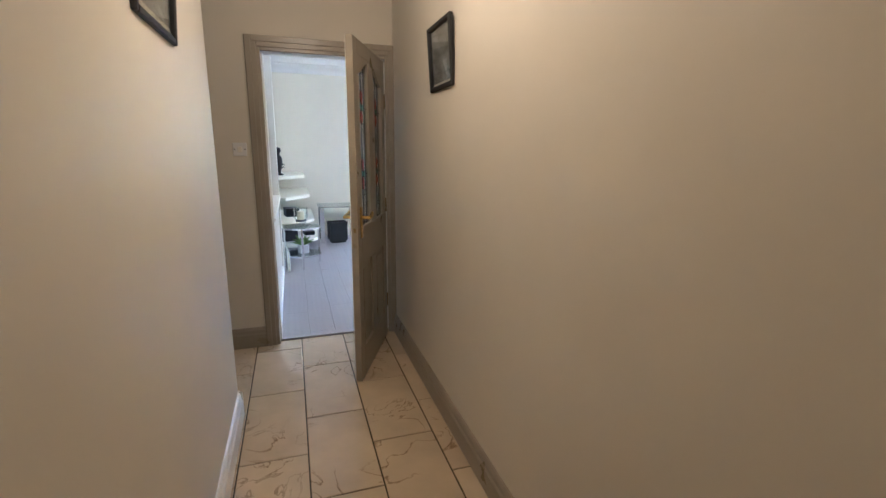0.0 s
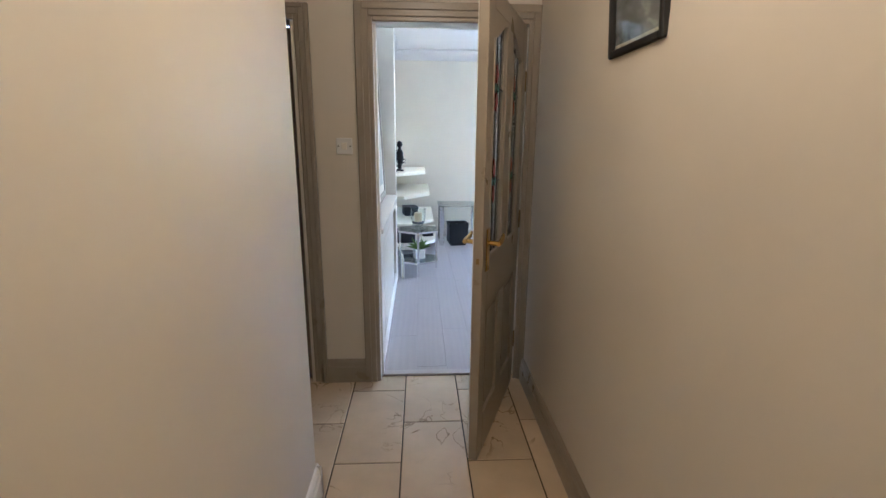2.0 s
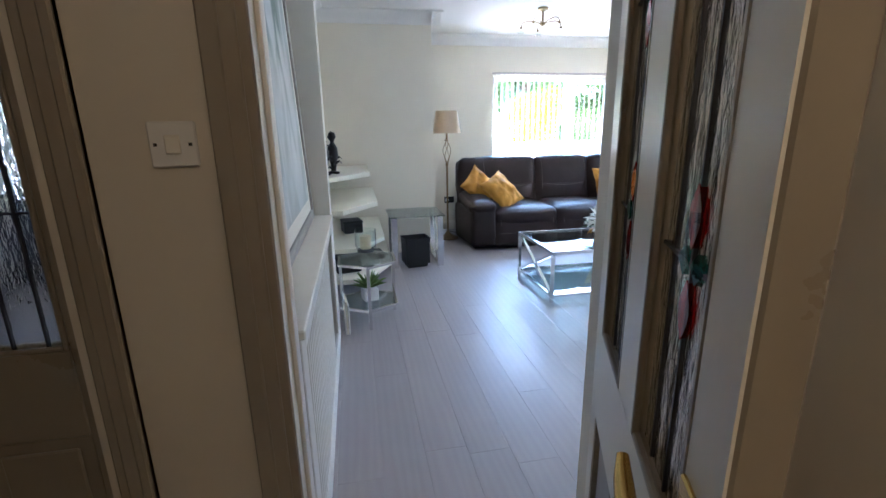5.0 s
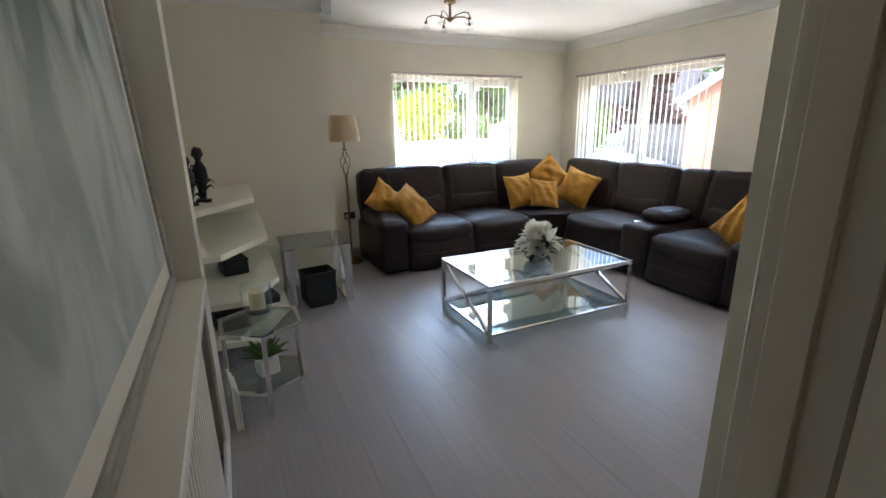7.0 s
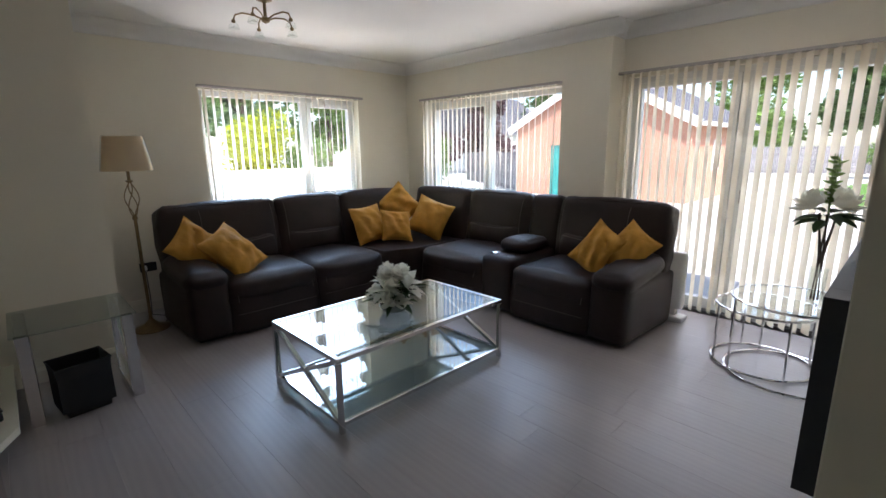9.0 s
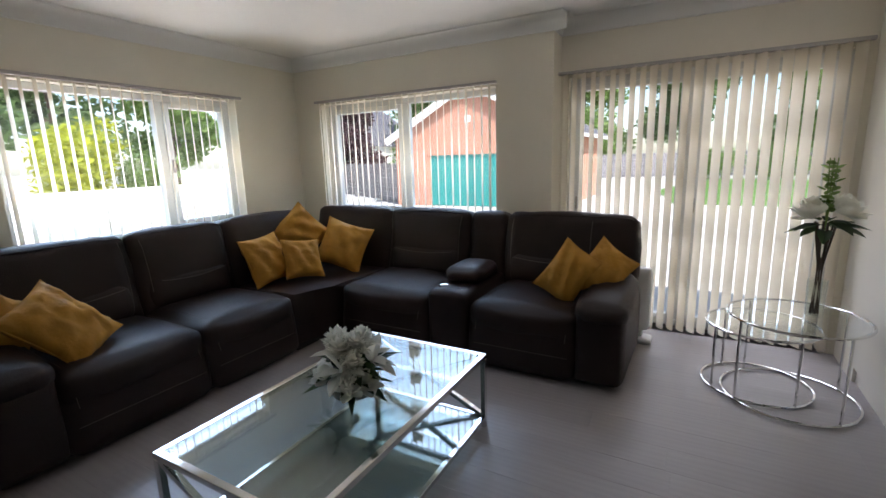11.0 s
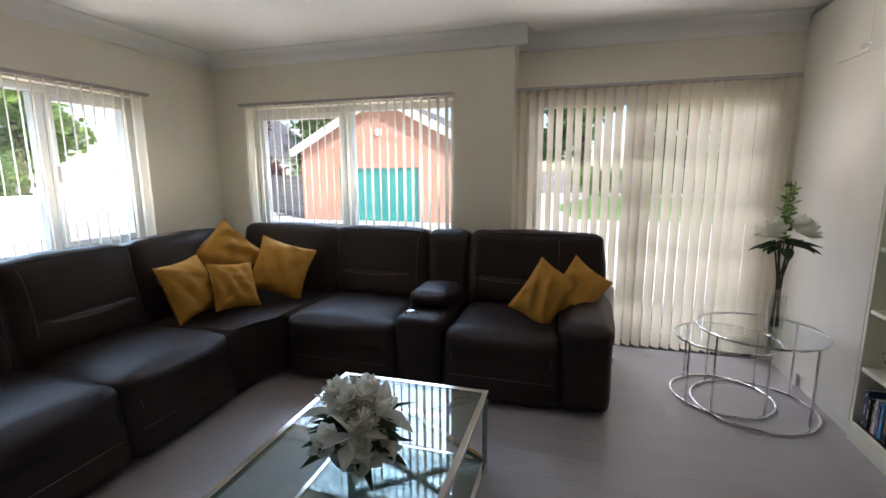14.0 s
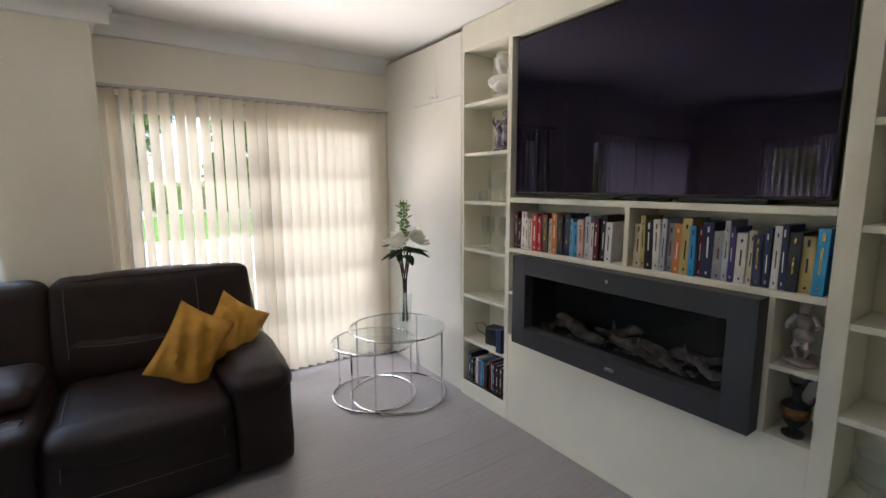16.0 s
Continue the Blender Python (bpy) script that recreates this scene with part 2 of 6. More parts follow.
def B(*boxes, bevel=0.0, seg=1):
    """One bmesh of boxes (x0, x1, y0, y1, z0, z1)."""
    bm = bmesh.new()
    for x0, x1, y0, y1, z0, z1 in boxes:
        r = bmesh.ops.create_cube(bm, size=1.0)["verts"]
        for v in r:
            v.co = Vector(((x0 + x1) / 2 + v.co.x * (x1 - x0), (y0 + y1) / 2 + v.co.y * (y1 - y0), (z0 + z1) / 2 + v.co.z * (z1 - z0)))
    if bevel:
        bmesh.ops.bevel(bm, geom=bm.edges[:], offset=bevel, segments=seg, affect="EDGES", profile=0.5)
    return bm


def RB(sx, sy, sz, r, n=7, puff=0.0, m=None, wob=0.0):
    """A rounded, slightly swollen block about its centre."""
    bm = bmesh.new()
    bmesh.ops.create_cube(bm, size=2.0)
    bmesh.ops.subdivide_edges(bm, edges=bm.edges[:], cuts=n, use_grid_fill=True)
    h = Vector((sx / 2, sy / 2, sz / 2))
    for v in bm.verts:
        u = v.co.copy()
        u = Vector([math.copysign(abs(c) ** 0.6, c) for c in u])
        p = Vector((u.x * h.x, u.y * h.y, u.z * h.z))
        inn = Vector([max(-h[i] + r, min(h[i] - r, p[i])) for i in range(3)])
        d = p - inn
        if d.length > 1e-6:
            p = inn + d.normalized() * min(r, d.length if max(abs(d.x), abs(d.y), abs(d.z)) < r * 0.98 else r)
        b = [(1 - u[(i + 1) % 3] ** 2) * (1 - u[(i + 2) % 3] ** 2) * u[i] * puff for i in range(3)]
        p += Vector(b)
        if wob:
            p += noise.noise_vector(p * 7 + Vector((sx * 9, sy * 5, sz))) * wob
        v.co = m @ p if m else p
    return bm


def tube(bm, pts, r, seg=8, close=False):
    """A round tube along points."""
    rings = []
    pts = [Vector(p) for p in pts]
    k = len(pts)
    for i, p in enumerate(pts):
        a = pts[(i - 1) % k] if (i or close) else p
        b = pts[(i + 1) % k] if (i < k - 1 or close) else p
        d = (b - a).normalized()
        q = d.to_track_quat("Z", "Y")
        rr = r[i] if isinstance(r, (list, tuple)) else r
        rings.append([bm.verts.new(p + q @ Vector((rr * math.cos(2 * math.pi * j / seg), rr * math.sin(2 * math.pi * j / seg), 0))) for j in range(seg)])
    for i in range(k if close else k - 1):
        A, C = rings[i], rings[(i + 1) % k]
        for j in range(seg):
            bm.faces.new((A[j], A[(j + 1) % seg], C[(j + 1) % seg], C[j]))
    if not close:
        bm.faces.new(rings[0][::-1])
        bm.faces.new(rings[-1])
    return bm


def lathe(prof, seg=24, m=None):
    """A turned shape from (radius, height) pairs."""
    bm = bmesh.new()
    rings = []
    for r, z in prof:
        rings.append([bm.verts.new((max(r, 1e-4) * math.cos(2 * math.pi * j / seg), max(r, 1e-4) * math.sin(2 * math.pi * j / seg), z)) for j in range(seg)])
    for A, C in zip(rings, rings[1:]):
        for j in range(seg):
            bm.faces.new((A[j], A[(j + 1) % seg], C[(j + 1) % seg], C[j]))
    if m:
        bm.transform(m)
    return bm


def prism(poly, z0, z1, m=None, bevel=0.0):
    """A plan polygon raised from z0 to z1."""
    bm = bmesh.new()
    a = [bm.verts.new((x, y, z0)) for x, y in poly]
    b = [bm.verts.new((x, y, z1)) for x, y in poly]
    k = len(poly)
    bm.faces.new(a[::-1])
    bm.faces.new(b)
    for i in range(k):
        bm.faces.new((a[i], a[(i + 1) % k], b[(i + 1) % k], b[i]))
    if bevel:
        bmesh.ops.bevel(bm, geom=bm.edges[:], offset=bevel, segments=1, affect="EDGES")
    if m:
        bm.transform(m)
    return bm


def sweep(prof, a, b, out):
    """A moulding: (out, up) profile along a line from a to b on the floor plan."""
    bm = bmesh.new()
    o = Vector(out)
    ends = []
    for p in (a, b):
        ends.append([bm.verts.new(Vector(p) + o * u + Vector((0, 0, w))) for u, w in prof])
    k = len(prof)
    for i in range(k):
        bm.faces.new((ends[0][i], ends[0][(i + 1) % k], ends[1][(i + 1) % k], ends[1][i]))
    bm.faces.new(ends[0][::-1])
    bm.faces.new(ends[1])
    return bm


def structure(name, bm, material, label, category, smooth=False):
    return tagged(part(name, bm, material, smooth=smooth), label, category, kind="structure")


# ---- the plan, in metres ----
XL, XR, XP = -0.22, 4.74, 4.98      # living room: side walls, set-back patio wall
YD, YF = 3.62, 8.90                 # door wall's room face, far wall
YS = 5.95                           # where the side wall steps back to the patio door
CH, CL = 2.62, 2.62                 # ceilings
XB, YB = 1.03, 7.76                 # chimney breast
HR, HL, HE = 0.81, -0.235, 2.58      # hall walls, end of the hall's left wall
W1 = (2.08, 3.94, 0.92, 2.12)       # far window: x0 x1 z0 z1
W2 = (6.46, 8.52, 0.92, 2.12)       # side window: y0 y1 z0 z1
PD = (3.98, 5.88, 0.03, 2.15)       # patio door: y0 y1 z0 z1
DO = (-0.05, 0.76, 2.0)             # doorway: x0 x1 height

# walls of the living room
structure("wall_north", B((XL - 0.2, W1[0], YF, YF + 0.28, 0, CH), (W1[1], XR, YF, YF + 0.28, 0, CH), (W1[0], W1[1], YF, YF + 0.28, 0, W1[2]), (W1[0], W1[1], YF, YF + 0.28, W1[3], CH)), M["wall"], "cream painted plaster wall with a window", "wall")
structure("wall_east", B((XR, XR + 0.30, W2[1], YF + 0.28, 0, CH), (XR, XR + 0.30, YS, W2[0], 0, CH), (XR, XR + 0.30, W2[0], W2[1], 0, W2[2]), (XR, XR + 0.30, W2[0], W2[1], W2[3], CH)), M["wall"], "cream painted plaster wall with a window", "wall")
structure("wall_patio", B((XP, XP + 0.24, PD[1], YS, 0, CH), (XP, XP + 0.24, 3.3, PD[0], 0, CH), (XP, XP + 0.24, PD[0], PD[1], PD[3], CH), (XP, XP + 0.24, PD[0], PD[1], -0.2, PD[2] - 0.03)), M["wall"], "cream painted wall round the patio door", "wall")
structure("wall_west", B((XL - 0.2, XL, YD, YF, 0, CH)), M["wall"], "cream painted plaster wall", "wall")
structure("wall_pier", B((XL, -0.045, 5.42, 5.60, 0.0, CH)), M["white"], "white painted wall pier", "wall")
structure("chimney_breast", B((XL, XB, YB, YF, 0, CH)), M["wall"], "cream painted chimney breast", "wall")
structure("wall_door", B((XL - 0.2, DO[0] - 0.03, 3.51, YD, 0, CH), (DO[1] + 0.03, XP, 3.51, YD, 0, CH), (DO[0] - 0.03, DO[1] + 0.03, 3.51, YD, DO[2] + 0.03, CH)), M["wall"], "cream painted wall with the doorway", "wall")
structure("ceiling", B((XL - 0.2, XP + 0.2, YD, YF + 0.2, CH, CH + 0.12)), M["ceil"], "white painted flat ceiling", "ceiling")
# coving with a curved face
cove = [(0, 0), (0.125, 0), (0.118, -0.012)] + [(0.012 + 0.10 * (1 - math.sin(radians(d))), -0.012 - 0.10 * (1 - math.cos(radians(d)))) for d in (15, 35, 55, 75)] + [(0.01, -0.118), (0, -0.125)]
for a, b, o in (((XB, YF, CH), (XR, YF, CH), (0, -1, 0)), ((XR, YF, CH), (XR, YS - 0.1, CH), (-1, 0, 0)), ((XP, YS, CH), (XP, 3.9, CH), (-1, 0, 0)),
                ((XB, YF, CH), (XB, YB - 0.1, CH), (1, 0, 0)), ((XL, YB, CH), (XB + 0.1, YB, CH), (0, -1, 0)), ((XR, YS, CH), (XP, YS, CH), (0, -1, 0)), ((XL, YD, CH), (XL, YB, CH), (1, 0, 0))):
    structure("coving", sweep(cove, a, b, o), M["ceil"], "white plaster coving", "coving", True)
skirt = [(0, 0), (0.018, 0), (0.018, 0.085), (0.012, 0.10), (0.008, 0.115), (0, 0.12)]
for a, b, o in (((XB, YF, 0), (XR, YF, 0), (0, -1, 0)), ((XR, YF, 0), (XR, YS, 0), (-1, 0, 0)), ((XB, YB, 0), (XB, YF, 0), (1, 0, 0)), ((XL, YB, 0), (XB + 0.018, YB, 0), (0, -1, 0)),
                ((XR - 0.018, YS, 0), (XP, YS, 0), (0, -1, 0))):
    structure("baseboard", sweep(skirt, a, b, o), M["white"], "white painted baseboard", "baseboard")

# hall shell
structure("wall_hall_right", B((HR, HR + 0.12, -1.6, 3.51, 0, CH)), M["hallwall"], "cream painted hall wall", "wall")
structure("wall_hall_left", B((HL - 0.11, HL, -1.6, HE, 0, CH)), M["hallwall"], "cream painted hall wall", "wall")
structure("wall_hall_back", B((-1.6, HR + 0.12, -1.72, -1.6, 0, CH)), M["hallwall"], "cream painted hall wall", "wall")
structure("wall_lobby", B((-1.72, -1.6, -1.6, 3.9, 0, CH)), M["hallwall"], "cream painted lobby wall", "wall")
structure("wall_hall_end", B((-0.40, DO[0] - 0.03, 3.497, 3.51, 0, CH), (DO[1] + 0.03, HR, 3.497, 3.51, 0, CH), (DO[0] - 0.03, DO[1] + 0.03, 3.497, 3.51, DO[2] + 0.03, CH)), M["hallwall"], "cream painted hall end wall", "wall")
structure("wall_lobby_end", B((-0.46, -0.40, 3.497, 3.62, 0, CH), (-1.6, -1.26, 3.51, 3.62, 0, CH), (-1.26, -0.46, 3.51, 3.62, 2.0, CH)), M["hallwall"], "cream painted lobby wall over a door", "wall")
structure("ceiling_hall", B((-1.72, HR + 0.12, -1.72, YD, CH, CH + 0.12)), M["ceil"], "white painted hall ceiling", "ceiling")
hskirt = [(0, 0), (0.02, 0), (0.02, 0.095), (0.015, 0.105), (0.013, 0.125), (0.006, 0.14), (0, 0.145)]
for a, b, o, m in (((HR, -1.6, 0), (HR, 3.49, 0), (-1, 0, 0), "trim"), ((-0.40, 3.497, 0), (-0.13, 3.497, 0), (0, -1, 0), "trim"), ((HL, -1.6, 0), (HL, HE + 0.02, 0), (1, 0, 0), "white"), ((HL + 0.02, HE, 0), (HL - 0.11, HE, 0), (0, 1, 0), "white")):
    structure("baseboard", sweep(hskirt, a, b, o), M[m], "greige gloss baseboard" if m == "trim" else "white gloss baseboard", "baseboard")


def architrave(name, x0, x1, h, y, sgn, material, left=True, right=True, w=0.075):
    """Moulded door surround: stepped boards on both sides and over the top."""
    bs = []
    for u, d in ((0.0, 0.012), (0.022, 0.020), (0.052, 0.026)):
        e = w
        y0, y1 = sorted((y, y + sgn * d))
        if left:
            bs.append((x0 - e, x0 - u, y0, y1, 0, h + e))
        if right:
            bs.append((x1 + u, x1 + e, y0, y1, 0, h + e))
        bs.append((x0 - u, x1 + u, y0, y1, h + u, h + e))
    bm = bmesh.new()
    for i, q in enumerate(bs):
        t = B(q, bevel=0.004)
        me = bpy.data.meshes.new("tmp")
        t.to_mesh(me)
        t.free()
        bm.from_mesh(me)
        bpy.data.meshes.remove(me)
    return structure(name, bm, material, "moulded gloss-painted door surround", "door frame")


architrave("door_frame_1", DO[0], DO[1] - 0.01, DO[2], 3.497, -1, M["trim"], w=0.09)
architrave("door_frame_2", -1.20, -0.44, 2.0, 3.497, -1, M["trim"], w=0.075, right=True)
dl = thing("door_lining_1", "off-white gloss-painted door lining", "door frame", kind="structure")
for nm, bx in (("jamb", (DO[0] - 0.03, DO[0], 3.49, YD + 0.005, 0, DO[2])), ("jamb", (DO[1], DO[1] + 0.03, 3.49, YD + 0.005, 0, DO[2])), ("head", (DO[0] - 0.03, DO[1] + 0.03, 3.49, YD + 0.005, DO[2], DO[2] + 0.03)),
               ("door_stop", (DO[0], DO[0] + 0.012, 3.545, 3.60, 0, DO[2])), ("door_stop", (DO[1] - 0.012, DO[1], 3.545, 3.60, 0, DO[2]))):
    part(nm, B(bx, bevel=0.002), M["white"], dl)
architrave("door_frame_3", DO[0] - 0.0, DO[1], DO[2], YD, 1, M["white"], left=False, w=0.07)
structure("door_lining_2", B((-1.26, -1.20, 3.5, 3.66, 0, 2.0), (-0.46, -0.44, 3.5, 3.66, 0, 2.0), (-1.26, -0.44, 3.5, 3.66, 2.0, 2.03)), M["trim"], "gloss-painted door lining", "door frame")
structure("threshold", B((DO[0], DO[1], 3.545, 3.60, 0, 0.012), bevel=0.003), M["rail"], "thin aluminium threshold strip", "threshold")

# the kitchen behind the second door
structure("kitchen_wall", B((-3.6, -3.5, 3.62, 8.2, 0, CH), (-3.5, XL - 0.2, 8.2, 8.3, 0, 0.9), (-3.5, -3.0, 8.2, 8.3, 0.9, CH), (-0.9, XL - 0.2, 8.2, 8.3, 0.9, CH), (-3.0, -0.9, 8.2, 8.3, 2.2, CH), (-3.6, -1.6, 3.51, 3.62, 0, CH)), M["wall"], "pale kitchen wall with a wide window", "wall")
structure("kitchen_floor", B((-3.6, XL - 0.2, 3.62, 8.3, -0.1, 0)), M["under"], "grey kitchen floor", "floor")
structure("kitchen_ceiling", B((-3.6, XL - 0.2, 3.62, 8.3, CH, CH + 0.1)), M["ceil"], "white kitchen ceiling", "ceiling")


ku = thing("kitchen_counter", "dark grey kitchen counter below a wide window", "kitchen unit", (-3.4, 7.55, 0))
for i in range(5):
    kd = part("cabinet_door", B((i * 0.59 + 0.004, i * 0.59 + 0.586, 0.03, 0.05, 0.12, 0.84), bevel=0.003), M["slate"], ku, "dark grey cabinet door")
    part("handle", B((i * 0.59 + 0.2, i * 0.59 + 0.39, 0.015, 0.03, 0.76, 0.775), bevel=0.003), M["satin"], kd)
part("carcass", B((0, 2.95, 0.05, 0.64, 0.10, 0.86)), M["slate"], ku)
part("plinth", B((0, 2.95, 0.10, 0.64, 0, 0.10)), M["black"], ku)
part("worktop", B((-0.02, 2.97, 0.0, 0.645, 0.86, 0.90), bevel=0.004), M["trim"], ku, "beige worktop")


# ---- windows ----
def window(name, length, z0, z1, mull, m, sashes, depth=0.07):
    """White plastic window in local x; frame, sill, sashes and panes."""
    w = thing(name, "white plastic double-glazed window with slim frames", "window", kind="structure")
    w.matrix_world = m
    f = 0.055
    part("window_frame", B((0, f, 0, depth, z0, z1), (length - f, length, 0, depth, z0, z1), (f, length - f, 0, depth, z0, z0 + f), (f, length - f, 0, depth, z1 - f, z1), *[(c - 0.035, c + 0.035, 0, depth, z0 + f, z1 - f) for c in mull], bevel=0.005), M["upvc"], w)
    ed = [f] + [q for c in mull for q in (c - 0.035, c + 0.035)] + [length - f]
    for i in range(0, len(ed), 2):
        a, b = ed[i], ed[i + 1]
        if i // 2 in sashes:
            s = 0.05
            part("sash", B((a, a + s, -0.018, 0.05, z0 + f, z1 - f), (b - s, b, -0.018, 0.05, z0 + f, z1 - f), (a + s, b - s, -0.018, 0.05, z0 + f, z0 + f + s), (a + s, b - s, -0.018, 0.05, z1 - f - s, z1 - f), bevel=0.006), M["upvc"], w)
            part("handle", B((a + 0.015, a + 0.033, -0.045, -0.018, (z0 + z1) / 2 - 0.07, (z0 + z1) / 2 + 0.05), bevel=0.006), M["rail"], w, "grey window handle")
        p = part("pane", B((a, b, 0.03, 0.036, z0 + f, z1 - f)), M["pane"], w)
        p.visible_shadow = False
    return w


window("window_1", W1[1] - W1[0], W1[2], W1[3], [1.16], pose(W1[0], YF + 0.10, 0), (1,))
window("window_2", W2[1] - W2[0], W2[2], W2[3], [1.02], pose(XR + 0.12, W2[1], 0, 0, 0, -90), (0,))
window("window_3", PD[1] - PD[0], PD[2], PD[3], [0.95], pose(XP + 0.08, PD[1], 0, 0, 0, -90), (0, 1))
structure("window_sill_1", B((W1[0] - 0.03, W1[1] + 0.03, YF - 0.03, YF + 0.12, W1[2] - 0.025, W1[2]), bevel=0.006), M["upvc"], "white window sill", "sill")
structure("window_sill_2", B((XR - 0.03, XR + 0.14, W2[0] - 0.03, W2[1] + 0.03, W2[2] - 0.025, W2[2]), bevel=0.006), M["upvc"], "white window sill", "sill")


def blind(length, z0, z1, m, angle, label, pitch=0.078, bunch=0):
    """Vertical blind: head rail, hanging fabric slats with weights, a bead chain."""
    t = thing("vertical_blind", label, "blind", group="vertical blinds")
    t.matrix_world = m
    part("head_rail", B((-0.03, length + 0.03, -0.020, 0.020, z1, z1 + 0.026), bevel=0.004), M["rail"], t, "grey aluminium head rail")
    bm = bmesh.new()
    k, hh = 5, 0.0445
    pr = [(hh * (2 * i / k - 1), 0.006 * (1 - (2 * i / k - 1) ** 2)) for i in range(k + 1)]
    for i in range(k):
        (xa, ya), (xb, yb) = pr[i], pr[i + 1]
        for s in (0, 1):
            d = 0.0008 * s
            bm.faces.new([bm.verts.new(q) for q in ((xa, ya + d, z0), (xb, yb + d, z0), (xb, yb + d, z1), (xa, ya + d, z1))])
    bmesh.ops.remove_doubles(bm, verts=bm.verts[:], dist=1e-5)
    rng = random.Random(int(length * 100))
    first = None
    cnt = int(length / pitch)
    xs = [0.035 + i * (length - 0.07) / cnt for i in range(cnt + 1)]
    for x in xs:
        mm = pose(x, 0, 0, 0, rng.uniform(-0.25, 0.25), angle + rng.uniform(-4, 4))
        if first is None:
            first = part("slat", bm, M["slat"], t, smooth=True)
            first.matrix_basis = mm
        else:
            again(first, "slat", mm, t)
    cb = bmesh.new()
    for i, x in enumerate(xs[:-1]):
        tube(cb, [(x, 0.02, z0 + 0.012), ((x + xs[i + 1]) / 2, 0.03, z0 + 0.004), (xs[i + 1], 0.02, z0 + 0.012)], 0.0018, 4)
    part("bead_chain", cb, M["upvc"], t, "white bead chain")
    return t


blind(W1[1] - W1[0], W1[2] + 0.02, 2.13, pose(W1[0], YF - 0.05, 0), 57, "ivory vertical blind, half open, on a far window")
blind(W2[1] - W2[0], W2[2] + 0.02, 2.13, pose(XR - 0.06, W2[1], 0, 0, 0, -90), 125, "ivory vertical blind, half open, on a side window")
blind(1.98, 0.045, 2.17, pose(XP - 0.07, 5.93, 0, 0, 0, -90), 127, "ivory full-length vertical blind on a patio door")


# ---- outdoors ----
G = -0.2
structure("ground", B((-150, 250, -150, 250, G - 0.3, G)), M["concrete"], "pale sunlit concrete yard", "ground")
structure("lawn", prism([(17, -6), (30, -8), (34, 4), (24, 6.5), (18, 5.5)], G, G + 0.03), M["grass"], "green mown lawn", "lawn")
# unseen slab, added so the house casts its shadow on the near yard
structure("roof", B((-3.9, XP + 0.6, -1.9, YF + 0.75, CH + 0.32, CH + 0.5)), M["slate"], "unseen flat grey slab over the rooms, added to shade the yard", "roof")
# unseen walls, added to keep sun and sky out below the slab
structure("outer_wall", B((HR + 0.2, XP + 0.24, 3.2, 3.3, G, CH + 0.32), (-3.7, -3.6, -1.8, 8.3, G, CH + 0.32), (-3.7, HR + 0.3, -1.85, -1.74, G, CH + 0.32), (HR + 0.14, HR + 0.24, -1.74, 3.3, G, CH + 0.32)), M["brick"], "plain unseen wall added to block sun round the rooms", "wall")

gar = thing("garage", "salmon rendered garage with teal double doors and slate roof", "garage", (15.6, 11.9, G))
w, ev, ap, dp = 3.2, 2.55, 4.25, 7.0
bm = bmesh.new()
pts = [(-w, 0), (-1.3, 0), (-1.3, 1.85), (1.7, 1.85), (1.7, 0), (w, 0), (w, ev), (0, ap), (-w, ev)]
vs = [bm.verts.new((0, y, z)) for y, z in pts]
bm.faces.new(vs)
r = bmesh.ops.extrude_face_region(bm, geom=bm.faces[:])
for v in [g for g in r["geom"] if isinstance(g, bmesh.types.BMVert)]:
    v.co.x += 0.3
part("wall", bm, M["brick"], gar)
part("side_wall", B((0.3, dp, -w, -w + 0.3, 0, ev), (0.3, dp, w - 0.3, w, 0, ev), (dp - 0.3, dp, -w + 0.3, w - 0.3, 0, ev)), M["brick"], gar)
for s in (-1, 1):
    rf = bmesh.new()
    a = math.atan2(ap - ev, w)
    ln = w / math.cos(a) + 0.35
    rf = B((-0.2, dp + 0.2, 0, ln, 0, 0.09))
    rf.transform(Matrix.Translation((0, 0, ap + 0.02)) @ Matrix.Rotation(-a if s > 0 else math.pi + a, 4, "X") @ (Matrix.Identity(4) if s > 0 else Matrix.Diagonal((1, 1, -1, 1))))
    part("roof", rf, M["slate"], gar)
    fa = B((-0.24, -0.2, 0, ln, -0.16, 0.11))
    fa.transform(Matrix.Translation((0, 0, ap + 0.02)) @ Matrix.Rotation(-a if s > 0 else math.pi + a, 4, "X") @ (Matrix.Identity(4) if s > 0 else Matrix.Diagonal((1, 1, -1, 1))))
    part("bargeboard", fa, M["upvc"], gar, "white bargeboard")
part("gutter", B((-0.1, dp + 0.1, -w - 0.42, -w - 0.3, ev - 0.22, ev - 0.1)), M["upvc"], gar, "white gutter")
first = None
for i in range(12):
    y = -1.3 + i * 0.25
    if first is None:
        first = part("door_board", B((0.06, 0.10, 0.004, 0.246, 0.02, 1.85), bevel=0.006), M["teal"], gar, "teal door board")
        first.matrix_basis = pose(0, y, 0)
    else:
        again(first, "door_board", pose(0, y, 0), gar)
sw = part("window", B((2.2, 3.0, -w - 0.03, -w - 0.002, 0.95, 1.95), bevel=0.01), M["upvc"], gar, "white side window")
part("pane", B((2.28, 2.92, -w - 0.04, -w - 0.032, 1.03, 1.87)), M["gloss"], sw)
part("alarm_box", B((-0.06, -0.001, 0.0, 0.22, 2.95, 3.17), bevel=0.02), M["upvc"], gar, "white alarm box")

